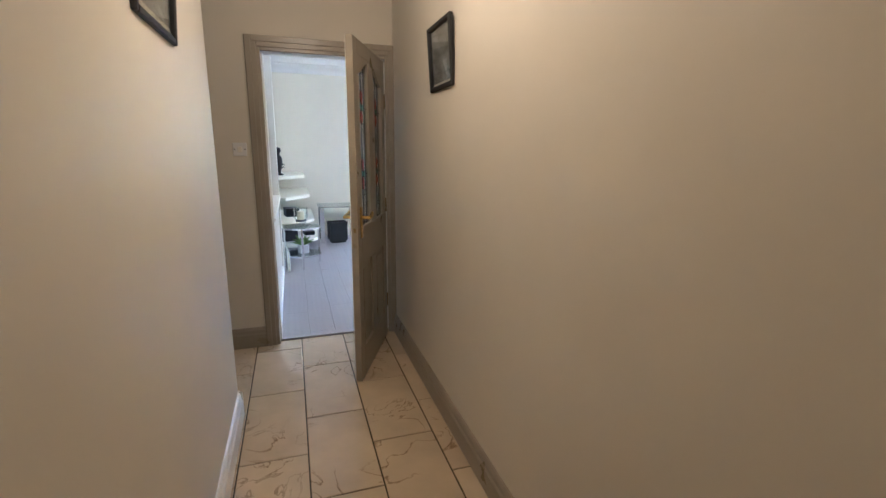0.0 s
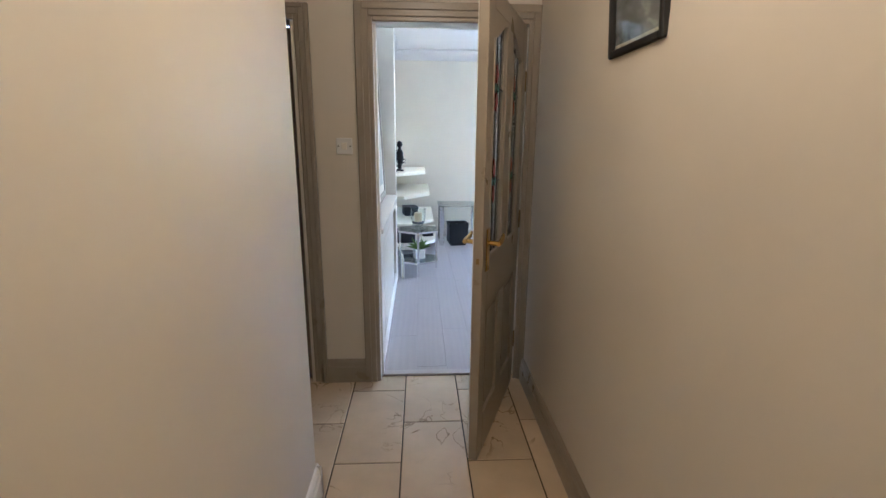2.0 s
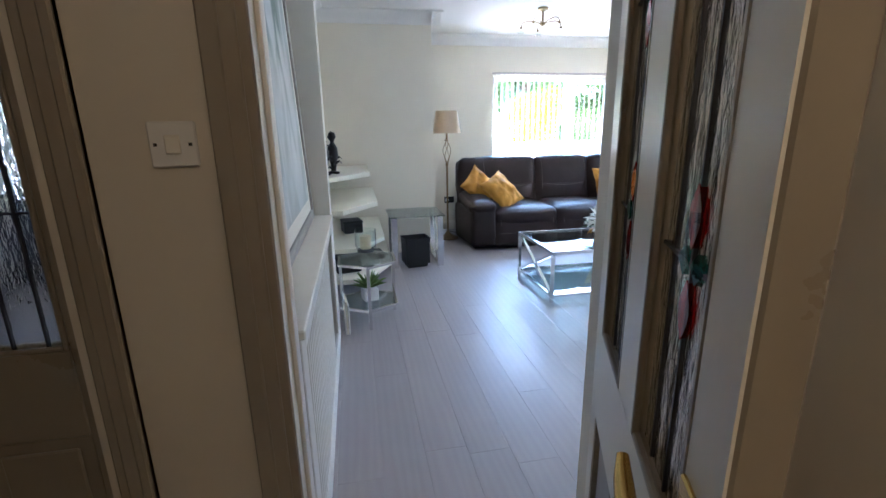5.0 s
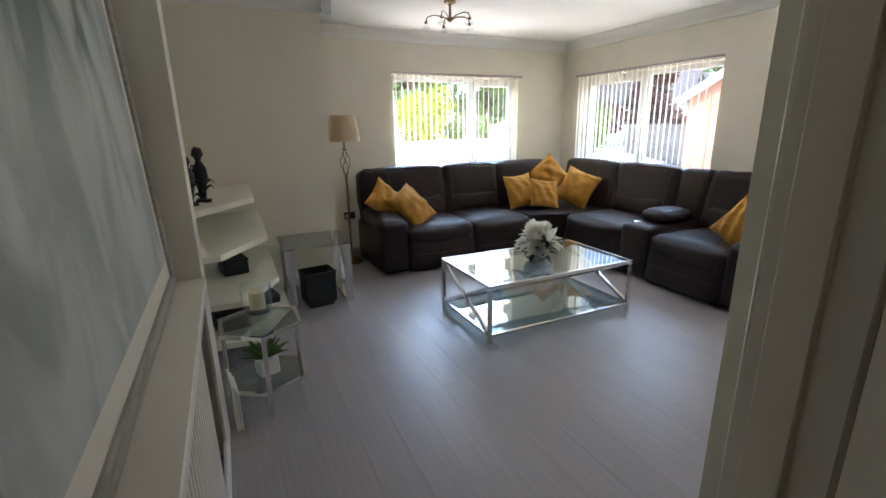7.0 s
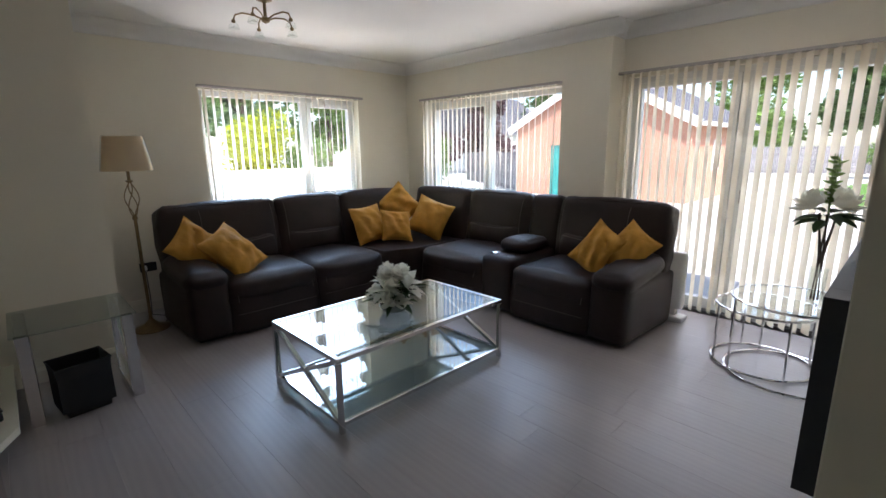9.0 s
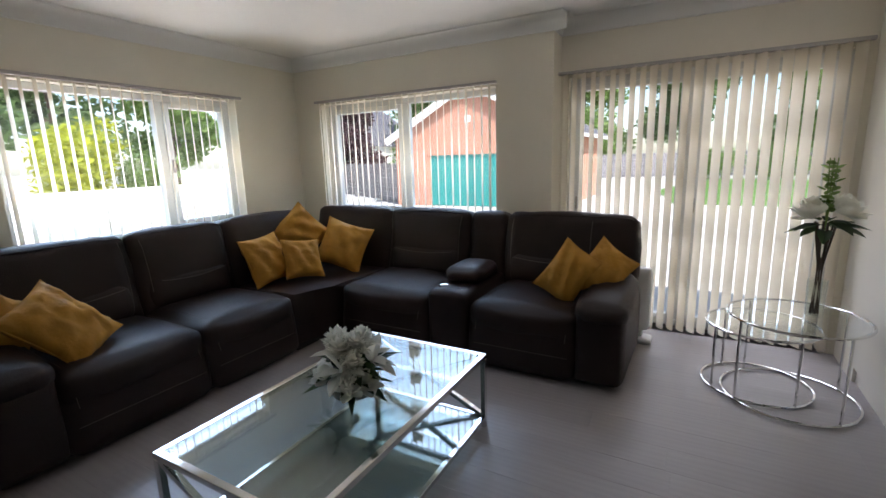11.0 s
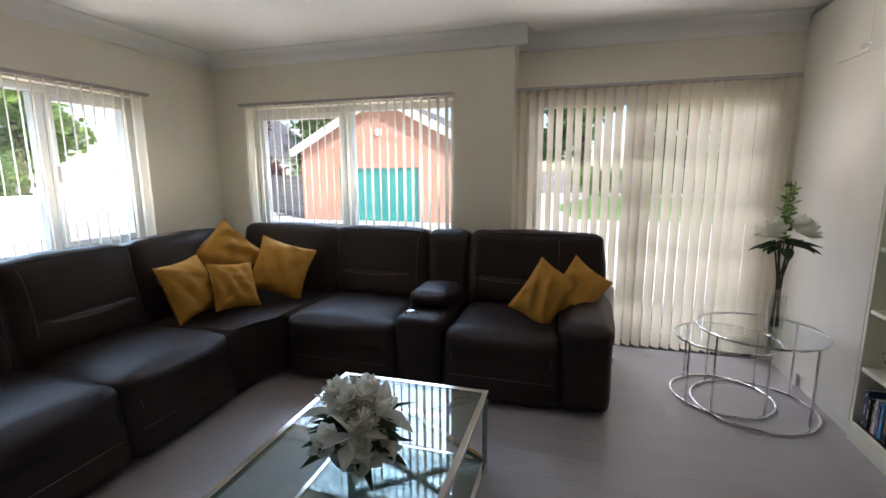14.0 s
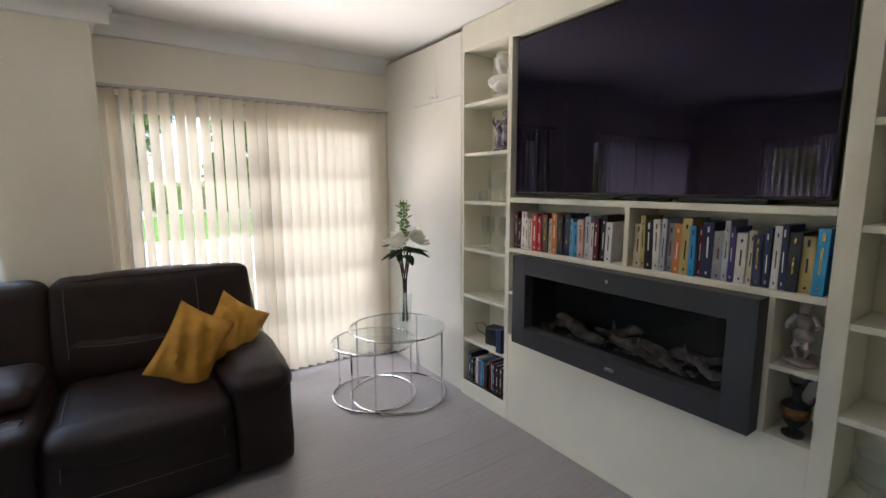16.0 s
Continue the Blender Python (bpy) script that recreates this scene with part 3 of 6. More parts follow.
nb = thing("house", "neighbouring white rendered house with slate roof", "house", (30, 33, G))
part("wall", B((0, 9, -5, 5, 0, 3)), M["upvc"], nb)
hb = bmesh.new()
hv = [hb.verts.new(p) for p in ((-0.4, -5.4, 2.9), (9.4, -5.4, 2.9), (9.4, 5.4, 2.9), (-0.4, 5.4, 2.9), (-0.4, 0, 6.6), (9.4, 0, 6.6))]
for q in ((0, 1, 5, 4), (2, 3, 4, 5), (3, 0, 4), (1, 2, 5), (0, 3, 2, 1)):
    hb.faces.new([hv[i] for i in q])
part("roof", hb, M["slate"], nb)
for y in (-3, 1.5):
    part("window", B((-0.05, 0.02, y, y + 1.5, 1.0, 2.2)), M["gloss"], nb)


def fence(x0, y0, x1, y1, h, label, rows=8):
    L = math.hypot(x1 - x0, y1 - y0)
    t = thing("fence", label, "fence", (x0, y0, G), math.degrees(math.atan2(y1 - y0, x1 - x0)))
    n = max(1, round(L / 2.4))
    fp = fs = None
    for i in range(n + 1):
        m = pose(i * L / n, 0, 0)
        if fp is None:
            fp = part("post", B((-0.05, 0.05, -0.05, 0.05, 0, h + 0.05), bevel=0.01), M["fence"], t)
            fp.matrix_basis = m
        else:
            again(fp, "post", m, t)
    for i in range(n):
        for k in range(rows):
            m = pose(i * L / n, 0, 0.06 + k * (h - 0.06) / rows)
            if fs is None:
                fs = part("board", B((0.05, L / n - 0.05, -0.012, 0.012, 0, (h - 0.06) / rows - 0.008)), M["fence"], t)
                fs.matrix_basis = m
            else:
                again(fs, "board", m, t)


fence(36, -14, 38, 6, 1.7, "grey horizontal board fence by the lawn")
fence(38, 6, 33, 22, 1.7, "grey horizontal board fence along the yard")
fence(15.9, 15.2, 20, 22, 1.6, "grey horizontal board fence beside a garage")
structure("garden_wall", B((-12, 15.9, 22.0, 22.25, G, 0.78), (-12, 15.9, 21.96, 22.29, 0.78, 0.84)), M["upvc"], "low white rendered garden wall", "wall")


def leaves(rng, blobs, n, size):
    """Many small bent leaf clumps scattered through uneven lobes."""
    vv, ff = [], []
    for _ in range(n):
        c, r = rng.choice(blobs)
        d = Vector((rng.gauss(0, 1), rng.gauss(0, 1), rng.gauss(0, 1))).normalized() * (rng.random() ** 0.45)
        p = Vector(c) + Vector((d.x * r[0], d.y * r[1], d.z * r[2]))
        s = size * rng.uniform(0.5, 1.3)
        a = Vector((rng.gauss(0, 1), rng.gauss(0, 1), rng.gauss(0, 0.6))).normalized()
        b = a.cross(Vector((rng.gauss(0, 1), rng.gauss(0, 1), rng.gauss(0, 1)))).normalized()
        k = len(vv)
        u = a.cross(b) * s * 0.25
        vv += [p - a * s, p + b * s * 0.5 + u, p + a * s, p - b * s * 0.5 + u]
        ff += [(k, k + 1, k + 2), (k, k + 2, k + 3)]
    me = bpy.data.meshes.new("crown")
    me.from_pydata([tuple(v) for v in vv], [], ff)
    return me


def tree(x, y, h, spread, leaf, label, seed, n=5000, size=0.22, low=0.3):
    rng = random.Random(seed)
    t = thing("tree", label, "tree", (x, y, G))
    bm = bmesh.new()
    tube(bm, [(0, 0, -0.05), (0.05, 0.02, h * 0.25), (-0.04, 0.06, h * 0.55), (0.05, 0, h * 0.85)], [h * 0.03, h * 0.024, h * 0.016, h * 0.005], 8)
    blobs = []
    for i in range(11):
        a = rng.uniform(0, 6.28)
        z = rng.uniform(low, 0.9) * h
        rr = spread * rng.uniform(0.3, 0.75) * (1.15 - z / h * 0.7)
        e = (rr * math.cos(a), rr * math.sin(a), z)
        tube(bm, [(0, 0, z * 0.7), (e[0] * 0.6, e[1] * 0.6, z * 0.92), e], [h * 0.01, h * 0.006, h * 0.002], 5)
        q = spread * rng.uniform(0.3, 0.5)
        blobs.append((e, (q, q, q * 0.8)))
    part("trunk", bm, M["bark"], t)
    me = leaves(rng, blobs, n, size)
    me.materials.append(M[leaf])
    o = new("crown", me)
    o.parent = t
    return t


def shrub(x, y, h, r, leaf, label, seed, n=2500, size=0.09, cone=False):
    rng = random.Random(seed)
    t = thing("shrub", label, "shrub", (x, y, G))
    bm = bmesh.new()
    tube(bm, [(0, 0, -0.05), (0.03, 0, h * 0.5), (0, 0, h * 0.8)], [0.06, 0.04, 0.01], 6)
    part("stem", bm, M["bark"], t)
    if cone:
        blobs = [((0, 0, h * z), (r * (1 - z * 0.9) + 0.04,) * 2 + (h * 0.14,)) for z in (0.1, 0.22, 0.34, 0.46, 0.58, 0.7, 0.82, 0.92)]
    else:
        blobs = [((rng.uniform(-r, r) * 0.5, rng.uniform(-r, r) * 0.5, h * rng.uniform(0.25, 0.72)), (r * 0.55, r * 0.55, h * 0.28)) for _ in range(9)]
    me = leaves(rng, blobs, n, size)
    me.materials.append(M[leaf])
    o = new("foliage", me)
    o.parent = t


for i, (x, y, h, s, lf) in enumerate(((-6, 34, 9, 4, "leafdark"), (0, 38, 11, 5, "leafmid"), (7, 32, 9, 4.2, "leafdark"), (13, 36, 12, 5, "leafdark"), (20, 37, 9, 4, "leafmid"), (26, 27, 9, 3.6, "leafplum"), (36, 24, 11, 5, "leafdark"),
                                     (43, 14, 10, 5, "leafmid"), (44, 5, 12, 5, "leafdark"), (42, -3, 9, 5, "leafmid"), (44, -12, 11, 5, "leafdark"), (36, -20, 10, 5, "leafmid"), (32, 18, 7, 3, "leafmid"))):
    tree(x, y, h, s, lf, "dark plum-leaved garden tree" if lf == "leafplum" else "tall leafy green garden tree", 10 + i, 5200, 0.3, 0.16)
shrub(8.2, 23.2, 3.6, 1.7, "leaflime", "bright lime-green rounded garden shrub", 61, 4200, 0.12)
shrub(10.6, 23.4, 2.6, 1.4, "leafmid", "green garden shrub behind a wall", 62, 3000)
shrub(4.2, 23.3, 2.6, 1.6, "leafmid", "green garden shrub behind a wall", 63, 3000)
shrub(17.2, 23.5, 4.0, 1.0, "leaflime", "slim upright lime-green garden conifer", 64, 3500, 0.1, True)
shrub(19.2, 23.5, 3.0, 1.4, "leafmid", "leafy green garden shrub", 65, 3000)
for i, y in enumerate((-10, -6.5, -3, 0.5, 4)):
    shrub(35 - i * 0.3, y, 2.2, 1.9, "leafmid", "leafy green border shrub", 70 + i, 2600, 0.12)


# ---- the sectional sofa ----
sofa = thing("corner_sofa", "dark brown leather corner recliner sofa with pale stitching", "sofa", group="")
Lm = M["leather"]


def seam(pts, parent):
    bm = bmesh.new()
    tube(bm, pts, 0.0022, 5)
    part("stitching", bm, M["stitch"], parent, "pale contrast stitching")


def seat_unit(m, wd, b0=0.0, b1=0.0):
    """A recliner seat in local axes: x along the sofa, -y to the front."""
    ob = part("seat", RB(wd - 0.006, 0.86, 0.22, 0.075, 9, 0.03, m @ Matrix.Translation((wd / 2, 0.40, 0.375)), 0.011), Lm, sofa, smooth=True)
    part("front_panel", RB(wd - 0.008, 0.17, 0.42, 0.06, 8, 0.02, m @ Matrix.Translation((wd / 2, 0.045, 0.235)) @ pose(0, 0, 0, -7), 0.004), Lm, sofa, smooth=True)
    b = part("backrest", RB(wd - 0.004 + b0 + b1, 0.26, 0.66, 0.06, 11, 0.03, m @ Matrix.Translation(((wd + b1 - b0) / 2, 0.83, 0.70)) @ pose(0, 0, 0, -11), 0.014), Lm, sofa, smooth=True)
    part("lumbar_roll", RB(wd - 0.14, 0.11, 0.24, 0.05, 7, 0.02, m @ Matrix.Translation((wd / 2, 0.70, 0.585)) @ pose(0, 0, 0, -11), 0.005), Lm, sofa, smooth=True)
    pp = bmesh.new()
    tube(pp, [m @ Vector((fx, 0.775 + 0.004 * math.sin(fx * 23), 1.028 - 0.02 * (2 * (fx + b0) / (wd + b0 + b1) - 1) ** 6)) for fx in np.linspace(-b0 + 0.03, wd + b1 - 0.03, 15)], 0.008, 7)
    part("piping", pp, Lm, b, "leather piping", True)
    for fx in (0.07, wd - 0.07):
        seam([m @ Vector(p) for p in ((fx, -0.055, 0.30), (fx, 0.0, 0.455), (fx, 0.1, 0.499), (fx, 0.3, 0.512), (fx, 0.52, 0.508))], ob)
        seam([m @ Vector(p) for p in ((fx, 0.648, 0.62), (fx, 0.668, 0.78), (fx, 0.705, 0.93), (fx, 0.745, 0.995))], b)
    seam([m @ Vector((fx, 0.598 + 0.002, 0.70 - 0.03 * math.sin(math.pi * (fx - 0.08) / (wd - 0.16)))) + m.to_3x3() @ Vector((0, 0.015, 0)) for fx in np.linspace(0.12, wd - 0.12, 9)], b)
    seam([m @ Vector((fx, -0.062, 0.20)) for fx in np.linspace(0.05, wd - 0.05, 5)], ob)


def arm(m, wd=0.27):
    a = part("arm", RB(wd + 0.03, 0.96, 0.47, 0.045, 9, 0.012, m @ Matrix.Translation((wd / 2, 0.435, 0.255)) @ pose(0, 0, 0, -3), 0.004), Lm, sofa, smooth=True)
    part("arm_pad", RB(wd + 0.04, 0.70, 0.15, 0.065, 9, 0.025, m @ Matrix.Translation((wd / 2, 0.32, 0.535)) @ pose(0, 0, 0, 6), 0.007), Lm, sofa, smooth=True)
    for sx in (-0.02, wd + 0.02):
        seam([m @ Vector((sx + (0.01 if sx < 0 else -0.01), 0.0 + 0.16 * u, 0.50 + 0.015 * u)) for u in (0.0, 1.0, 2.0, 3.0)], a)


ML = pose(0, 7.60, 0)                       # along the far wall, front to -y
seat_unit(ML @ Matrix.Translation((1.72, 0, 0)), 0.80, 0.25, 0)
seat_unit(ML @ Matrix.Translation((2.52, 0, 0)), 0.76)
arm(ML @ Matrix.Translation((1.45, 0, 0)))
MR = pose(3.70, 7.46, 0, 0, 0, -90)         # along the side wall, front to -x
seat_unit(MR @ Matrix.Translation((0.0, 0, 0)), 0.86)
seat_unit(MR @ Matrix.Translation((1.21, 0, 0)), 0.78, 0, 0.25)
arm(MR @ Matrix.Translation((1.99, 0, 0)))
con = part("console", RB(0.35, 0.80, 0.50, 0.05, 7, 0.008, MR @ Matrix.Translation((1.035, 0.37, 0.29)), 0.002), Lm, sofa, smooth=True)
part("console_lid", RB(0.30, 0.42, 0.12, 0.055, 7, 0.02, MR @ Matrix.Translation((1.035, 0.42, 0.60)), 0.003), Lm, con, smooth=True)
part("backrest", RB(0.345, 0.24, 0.66, 0.06, 8, 0.02, MR @ Matrix.Translation((1.035, 0.83, 0.70)) @ pose(0, 0, 0, -11), 0.006), Lm, sofa, smooth=True)
for q in (0.95, 1.12):
    part("cup_holder", lathe([(0.030, 0.535), (0.034, 0.543), (0.046, 0.546), (0.047, 0.541), (0.044, 0.536)], 20, MR @ Matrix.Translation((q, 0.10, 0.0))), M["chrome"], con, "chrome ring cup holder", True)
# corner wedge: seat, two angled backs
part("corner_seat", prism([(3.275, 7.58), (3.48, 7.56), (3.64, 7.52), (3.70, 7.465), (4.5, 7.465), (4.5, 8.5), (3.275, 8.5)], 0.06, 0.475, bevel=0.03), Lm, sofa, smooth=True)
part("corner_backrest", RB(0.90, 0.26, 0.66, 0.06, 10, 0.03, pose(3.72, 8.43, 0.70, -11, 0, 0), 0.008), Lm, sofa, smooth=True)
part("corner_backrest", RB(0.98, 0.26, 0.66, 0.06, 10, 0.03, pose(4.53, 7.93, 0.70, 0, 0, -90) @ pose(0, 0, 0, -11), 0.008), Lm, sofa, smooth=True)
part("base", B((1.50, 3.3, 7.68, 8.45, 0.0, 0.10), (3.3, 4.5, 7.62, 8.5, 0.0, 0.10), (3.80, 4.5, 5.24, 7.62, 0.0, 0.10)), M["black"], sofa, "black base plinth")
part("control_panel", B((4.02, 4.20, 5.188, 5.196, 0.34, 0.40), bevel=0.003), M["rail"], sofa, "grey recliner control")


def cushion(x, y, z, s, rx, ry, rz, label, seed=1, tall=1.0):
    """A velvet scatter cushion: pillow swell, pointed corners, folds, and a sewn edge."""
    n = 24
    bm = bmesh.new()
    rows = {}
    for side in (-1, 1):
        for i in range(n + 1):
            for j in range(n + 1):
                u, v = 2 * i / n - 1, 2 * j / n - 1
                th = 0.42 * s * ((1 - abs(u) ** 2.6) * (1 - abs(v) ** 2.6)) ** 0.55
                pin = 1 - 0.10 * (1 - u * u) * abs(v) ** 2 * 1 - 0.0
                pin2 = 1 - 0.10 * (1 - v * v) * abs(u) ** 2
                p = Vector((u * s / 2 * pin2, v * s / 2 * pin * tall, side * th / 2))
                if th > 0:
                    fold = abs(noise.noise(Vector((u * 1.6 + v * 3.4 + seed * 5.3, u * 0.7 - v * 0.5, seed * 2.0))))
                    p.z -= side * 0.012 * max(0.0, 1 - fold * 3.5) ** 2 * min(1, th / 0.06)
                    p.z += noise.noise(Vector((u * 2.2 + seed * 3.1, v * 2.6, seed))) * 0.05 * s * min(1, th / 0.05) + 0.010 * math.sin(9 * u + 5 * v + seed) * (th / (0.36 * s))
                rows[side, i, j] = rows[-side, i, j] if (th <= 1e-9 and (-side, i, j) in rows) else bm.verts.new(p)
        for i in range(n):
            for j in range(n):
                q = [rows[side, i, j], rows[side, i + 1, j], rows[side, i + 1, j + 1], rows[side, i, j + 1]]
                bm.faces.new(q if side > 0 else q[::-1])
    bm.normal_update()
    t = thing("cushion", label, "cushion", group="mustard cushions")
    t.matrix_world = pose(x, y, z, rx, 0, rz) @ pose(0, 0, 0, 0, 0, ry)
    part("cover", bm, M["velvet"], t, smooth=True)
    e = bmesh.new()
    k = 40
    loop = []
    for c in range(4):
        for i in range(10):
            a = 2 * i / 10 - 1
            b = 1 - 0.10 * (1 - a * a)
            x_, y_ = [(a, -b), (b, a), (-a, b), (-b, -a)][c]
            loop.append((x_ * s / 2, y_ * s / 2 * tall, 0))
    tube(e, loop, 0.004, 6, True)
    part("piping", e, M["velvet"], t)


CUS = "mustard velvet scatter cushion on a leather sofa"
for a in ((1.67, 8.06, 0.71, 0.43, 62, -48, 20, 1, 0.95), (1.90, 7.88, 0.66, 0.48, 52, -62, 14, 2, 0.80), (3.47, 8.10, 0.69, 0.43, 70, 3, 6, 3, 1.0), (3.98, 8.20, 0.84, 0.44, 74, 42, -36, 4, 1.0),
          (3.73, 7.93, 0.66, 0.37, 64, -8, -14, 5, 1.0), (4.14, 7.80, 0.72, 0.46, 66, -20, -58, 6, 1.0), (4.02, 5.62, 0.68, 0.31, 70, -33, -84, 7, 1.34), (4.11, 5.40, 0.69, 0.31, 66, -40, -74, 8, 1.34)):
    cushion(*a[:7], CUS, *a[7:])


# ---- tables ----
def bars(name, parent, material, *boxes, bevel=0.002, label=""):
    return part(name, B(*boxes, bevel=bevel), material, parent, label)


def brace(bm, a, b, r):
    d = (Vector(b) - Vector(a))
    t = B((-r, r, -r, r, 0, d.length))
    t.transform(Matrix.Translation(a) @ d.to_track_quat("Z", "Y").to_matrix().to_4x4())
    me = bpy.data.meshes.new("t")
    t.to_mesh(me)
    t.free()
    bm.from_mesh(me)
    bpy.data.meshes.remove(me)


ct = thing("coffee_table", "chrome coffee table with two glass tiers and crossed ends", "table", (1.65, 5.81, 0))
LX, LY, HT, w = 1.36, 0.79, 0.44, 0.028
for x in (0, LX - w):
    for y in (0, LY - w):
        bars("leg", ct, M["chrome"], (x, x + w, y, y + w, 0, HT - w))
bars("top_frame", ct, M["chrome"], (0, LX, 0, w, HT - w, HT), (0, LX, LY - w, LY, HT - w, HT), (0, w, w, LY - w, HT - w, HT), (LX - w, LX, w, LY - w, HT - w, HT))
bars("bottom_frame", ct, M["chrome"], (w, LX - w, 0.002, w - 0.002, 0.045, 0.07), (w, LX - w, LY - w + 0.002, LY - 0.002, 0.045, 0.07), (0.002, w - 0.002, w, LY - w, 0.045, 0.07), (LX - w + 0.002, LX - 0.002, w, LY - w, 0.045, 0.07))
for x in (w / 2, LX - w / 2):
    bm = bmesh.new()
    brace(bm, (x, w, 0.07), (x, LY - w, HT - w), 0.012)
    part("cross_brace", bm, M["chrome"], ct)
    bm = bmesh.new()
    brace(bm, (x + 0.004, LY - w, 0.07), (x + 0.004, w, HT - w), 0.0115)
    part("cross_brace", bm, M["chrome"], ct)
part("glass_top", B((w, LX - w, w, LY - w, HT - 0.010, HT - 0.002)), M["tint"], ct, "clear glass top")
part("glass_shelf", B((w, LX - w, w, LY - w, 0.060, 0.068)), M["tint"], ct, "clear glass lower shelf")

gt = thing("side_table", "glass-topped side table with polished steel legs", "table", (0.44, 7.08, 0))
part("glass_top", B((0, 0.58, 0, 0.56, 0.535, 0.547), bevel=0.002), M["tint"], gt, "clear glass top")
for x in (0.02, 0.50):
    bars("leg_frame", gt, M["chrome"], (x, x + 0.06, 0.01, 0.055, 0, 0.535), (x, x + 0.06, 0.50, 0.545, 0, 0.535), (x, x + 0.06, 0.055, 0.50, 0, 0.03))
    bm = bmesh.new()
    brace(bm, (x + 0.03, 0.05, 0.03), (x + 0.03, 0.50, 0.52), 0.012)
    part("cross_brace", bm, M["chrome"], gt)

hx = thing("hexagonal_table", "small hexagonal chrome side table with glass tiers", "table", (0.17, 5.85, 0), -90)
R, H6 = 0.235, 0.49
pt = [(R * math.cos(radians(60 * i)), R * math.sin(radians(60 * i))) for i in range(6)]
for z, nm in ((H6 - 0.02, "top_frame"), (0.14, "shelf_frame")):
    bm = bmesh.new()
    for i in range(6):
        a, b = pt[i], pt[(i + 1) % 6]
        brace(bm, (*a, z), (*b, z), 0.009)
    part(nm, bm, M["chrome"], hx)
    part("glass_tier", prism([(x * 0.96, y * 0.96) for x, y in pt], z + 0.003, z + 0.009), M["smoke"], hx, "mirror-edged glass tier")
for i in range(6):
    if i % 2:
        continue
    bars("leg", hx, M["chrome"], (pt[i][0] - 0.012, pt[i][0] + 0.012, pt[i][1] - 0.012, pt[i][1] + 0.012, 0, H6 - 0.012))


def ring_table(x, y, r, h, label):
    t = thing("round_table", label, "table", (x, y, 0), 25, group="nesting round tables")
    for z, nm in ((h - 0.012, "top_ring"), (0.012, "base_ring")):
        bm = bmesh.new()
        tube(bm, [(r * math.cos(a), r * math.sin(a), z) for a in np.linspace(0, 2 * math.pi, 41)[:-1]], 0.008, 8, True)
        part(nm, bm, M["chrome"], t, smooth=True)
    for i in range(4):
        a = radians(90 * i + 10)
        bm = bmesh.new()
        tube(bm, [(r * math.cos(a), r * math.sin(a), 0.012), (r * math.cos(a), r * math.sin(a), h - 0.012)], 0.0075, 8)
        part("leg", bm, M["chrome"], t, smooth=True)
    part("glass_top", prism([((r - 0.011) * math.cos(a), (r - 0.011) * math.sin(a)) for a in np.linspace(0, 2 * math.pi, 41)[:-1]], h - 0.012, h - 0.004), M["clear"], t, "round clear glass top")


ring_table(4.21, 4.44, 0.305, 0.43, "round chrome and glass nesting table, lower one")
ring_table(4.12, 4.285, 0.35, 0.53, "round chrome and glass nesting table, taller one")


# ---- the media wall ----
YU = 3.89
mw = thing("media_unit", "cream built-in wall unit with shelves and a television niche", "shelving unit")
Y0 = YD + 0.003
Cm = M["cream"]
part("back_panel", B((1.15, 3.86, Y0, Y0 + 0.012, 0, CH - 0.004)), Cm, mw)
for nm, x0, x1, z0, z1 in (("side_panel", 1.15, 1.175, 0, CH - 0.004), ("upright", 1.70, 1.765, 0, CH - 0.004), ("upright", 3.36, 3.395, 0, CH - 0.004), ("upright", 3.835, 3.86, 0, CH - 0.004),
                           ("header", 1.765, 3.36, 2.42, CH - 0.004), ("header", 1.175, 1.70, 2.44, CH - 0.004), ("header", 3.395, 3.835, 2.44, CH - 0.004), ("tv_shelf", 1.765, 3.36, 1.445, 1.475), ("book_shelf", 1.765, 3.36, 1.135, 1.16),
                           ("divider", 2.535, 2.56, 1.16, 1.445), ("niche_upright", 1.915, 1.94, 0.60, 1.135), ("niche_upright", 3.225, 3.25, 0.60, 1.135), ("niche_shelf", 1.765, 1.915, 0.86, 0.88), ("niche_shelf", 3.25, 3.36, 0.86, 0.88),
                           ("plinth", 1.175, 1.70, 0, 0.11), ("plinth", 3.395, 3.835, 0, 0.12)):
    part(nm, B((x0, x1, Y0 + 0.012, YU, z0, z1), bevel=0.0015), Cm, mw)
part("lower_panel", B((1.765, 3.36, YU - 0.03, YU - 0.002, 0, 0.60), bevel=0.002), Cm, mw)
for x0, x1 in ((1.765, 1.915), (3.25, 3.36)):
    part("niche_floor", B((x0, x1, Y0 + 0.012, YU - 0.03, 0.585, 0.60)), Cm, mw)
for zz in (2.10, 1.77, 1.44, 1.11, 0.77, 0.44, 0.12):
    part("shelf", B((3.395, 3.835, Y0 + 0.012, YU - 0.006, zz - 0.022, zz), bevel=0.0015), Cm, mw)
for zz in (2.10, 1.76, 1.42, 1.09, 0.76, 0.43, 0.12):
    part("shelf", B((1.175, 1.70, Y0 + 0.012, YU - 0.006, zz - 0.024, zz), bevel=0.0015), Cm, mw)
cb = thing("tall_cupboard", "tall white built-in cupboard with round knobs", "cupboard")
part("body", B((3.862, XP - 0.002, Y0, YU - 0.022, 0, CH - 0.03)), M["white"], cb)
part("filler", B((4.52, XP - 0.002, YU - 0.022, YU - 0.002, 0, CH - 0.03)), M["white"], cb)
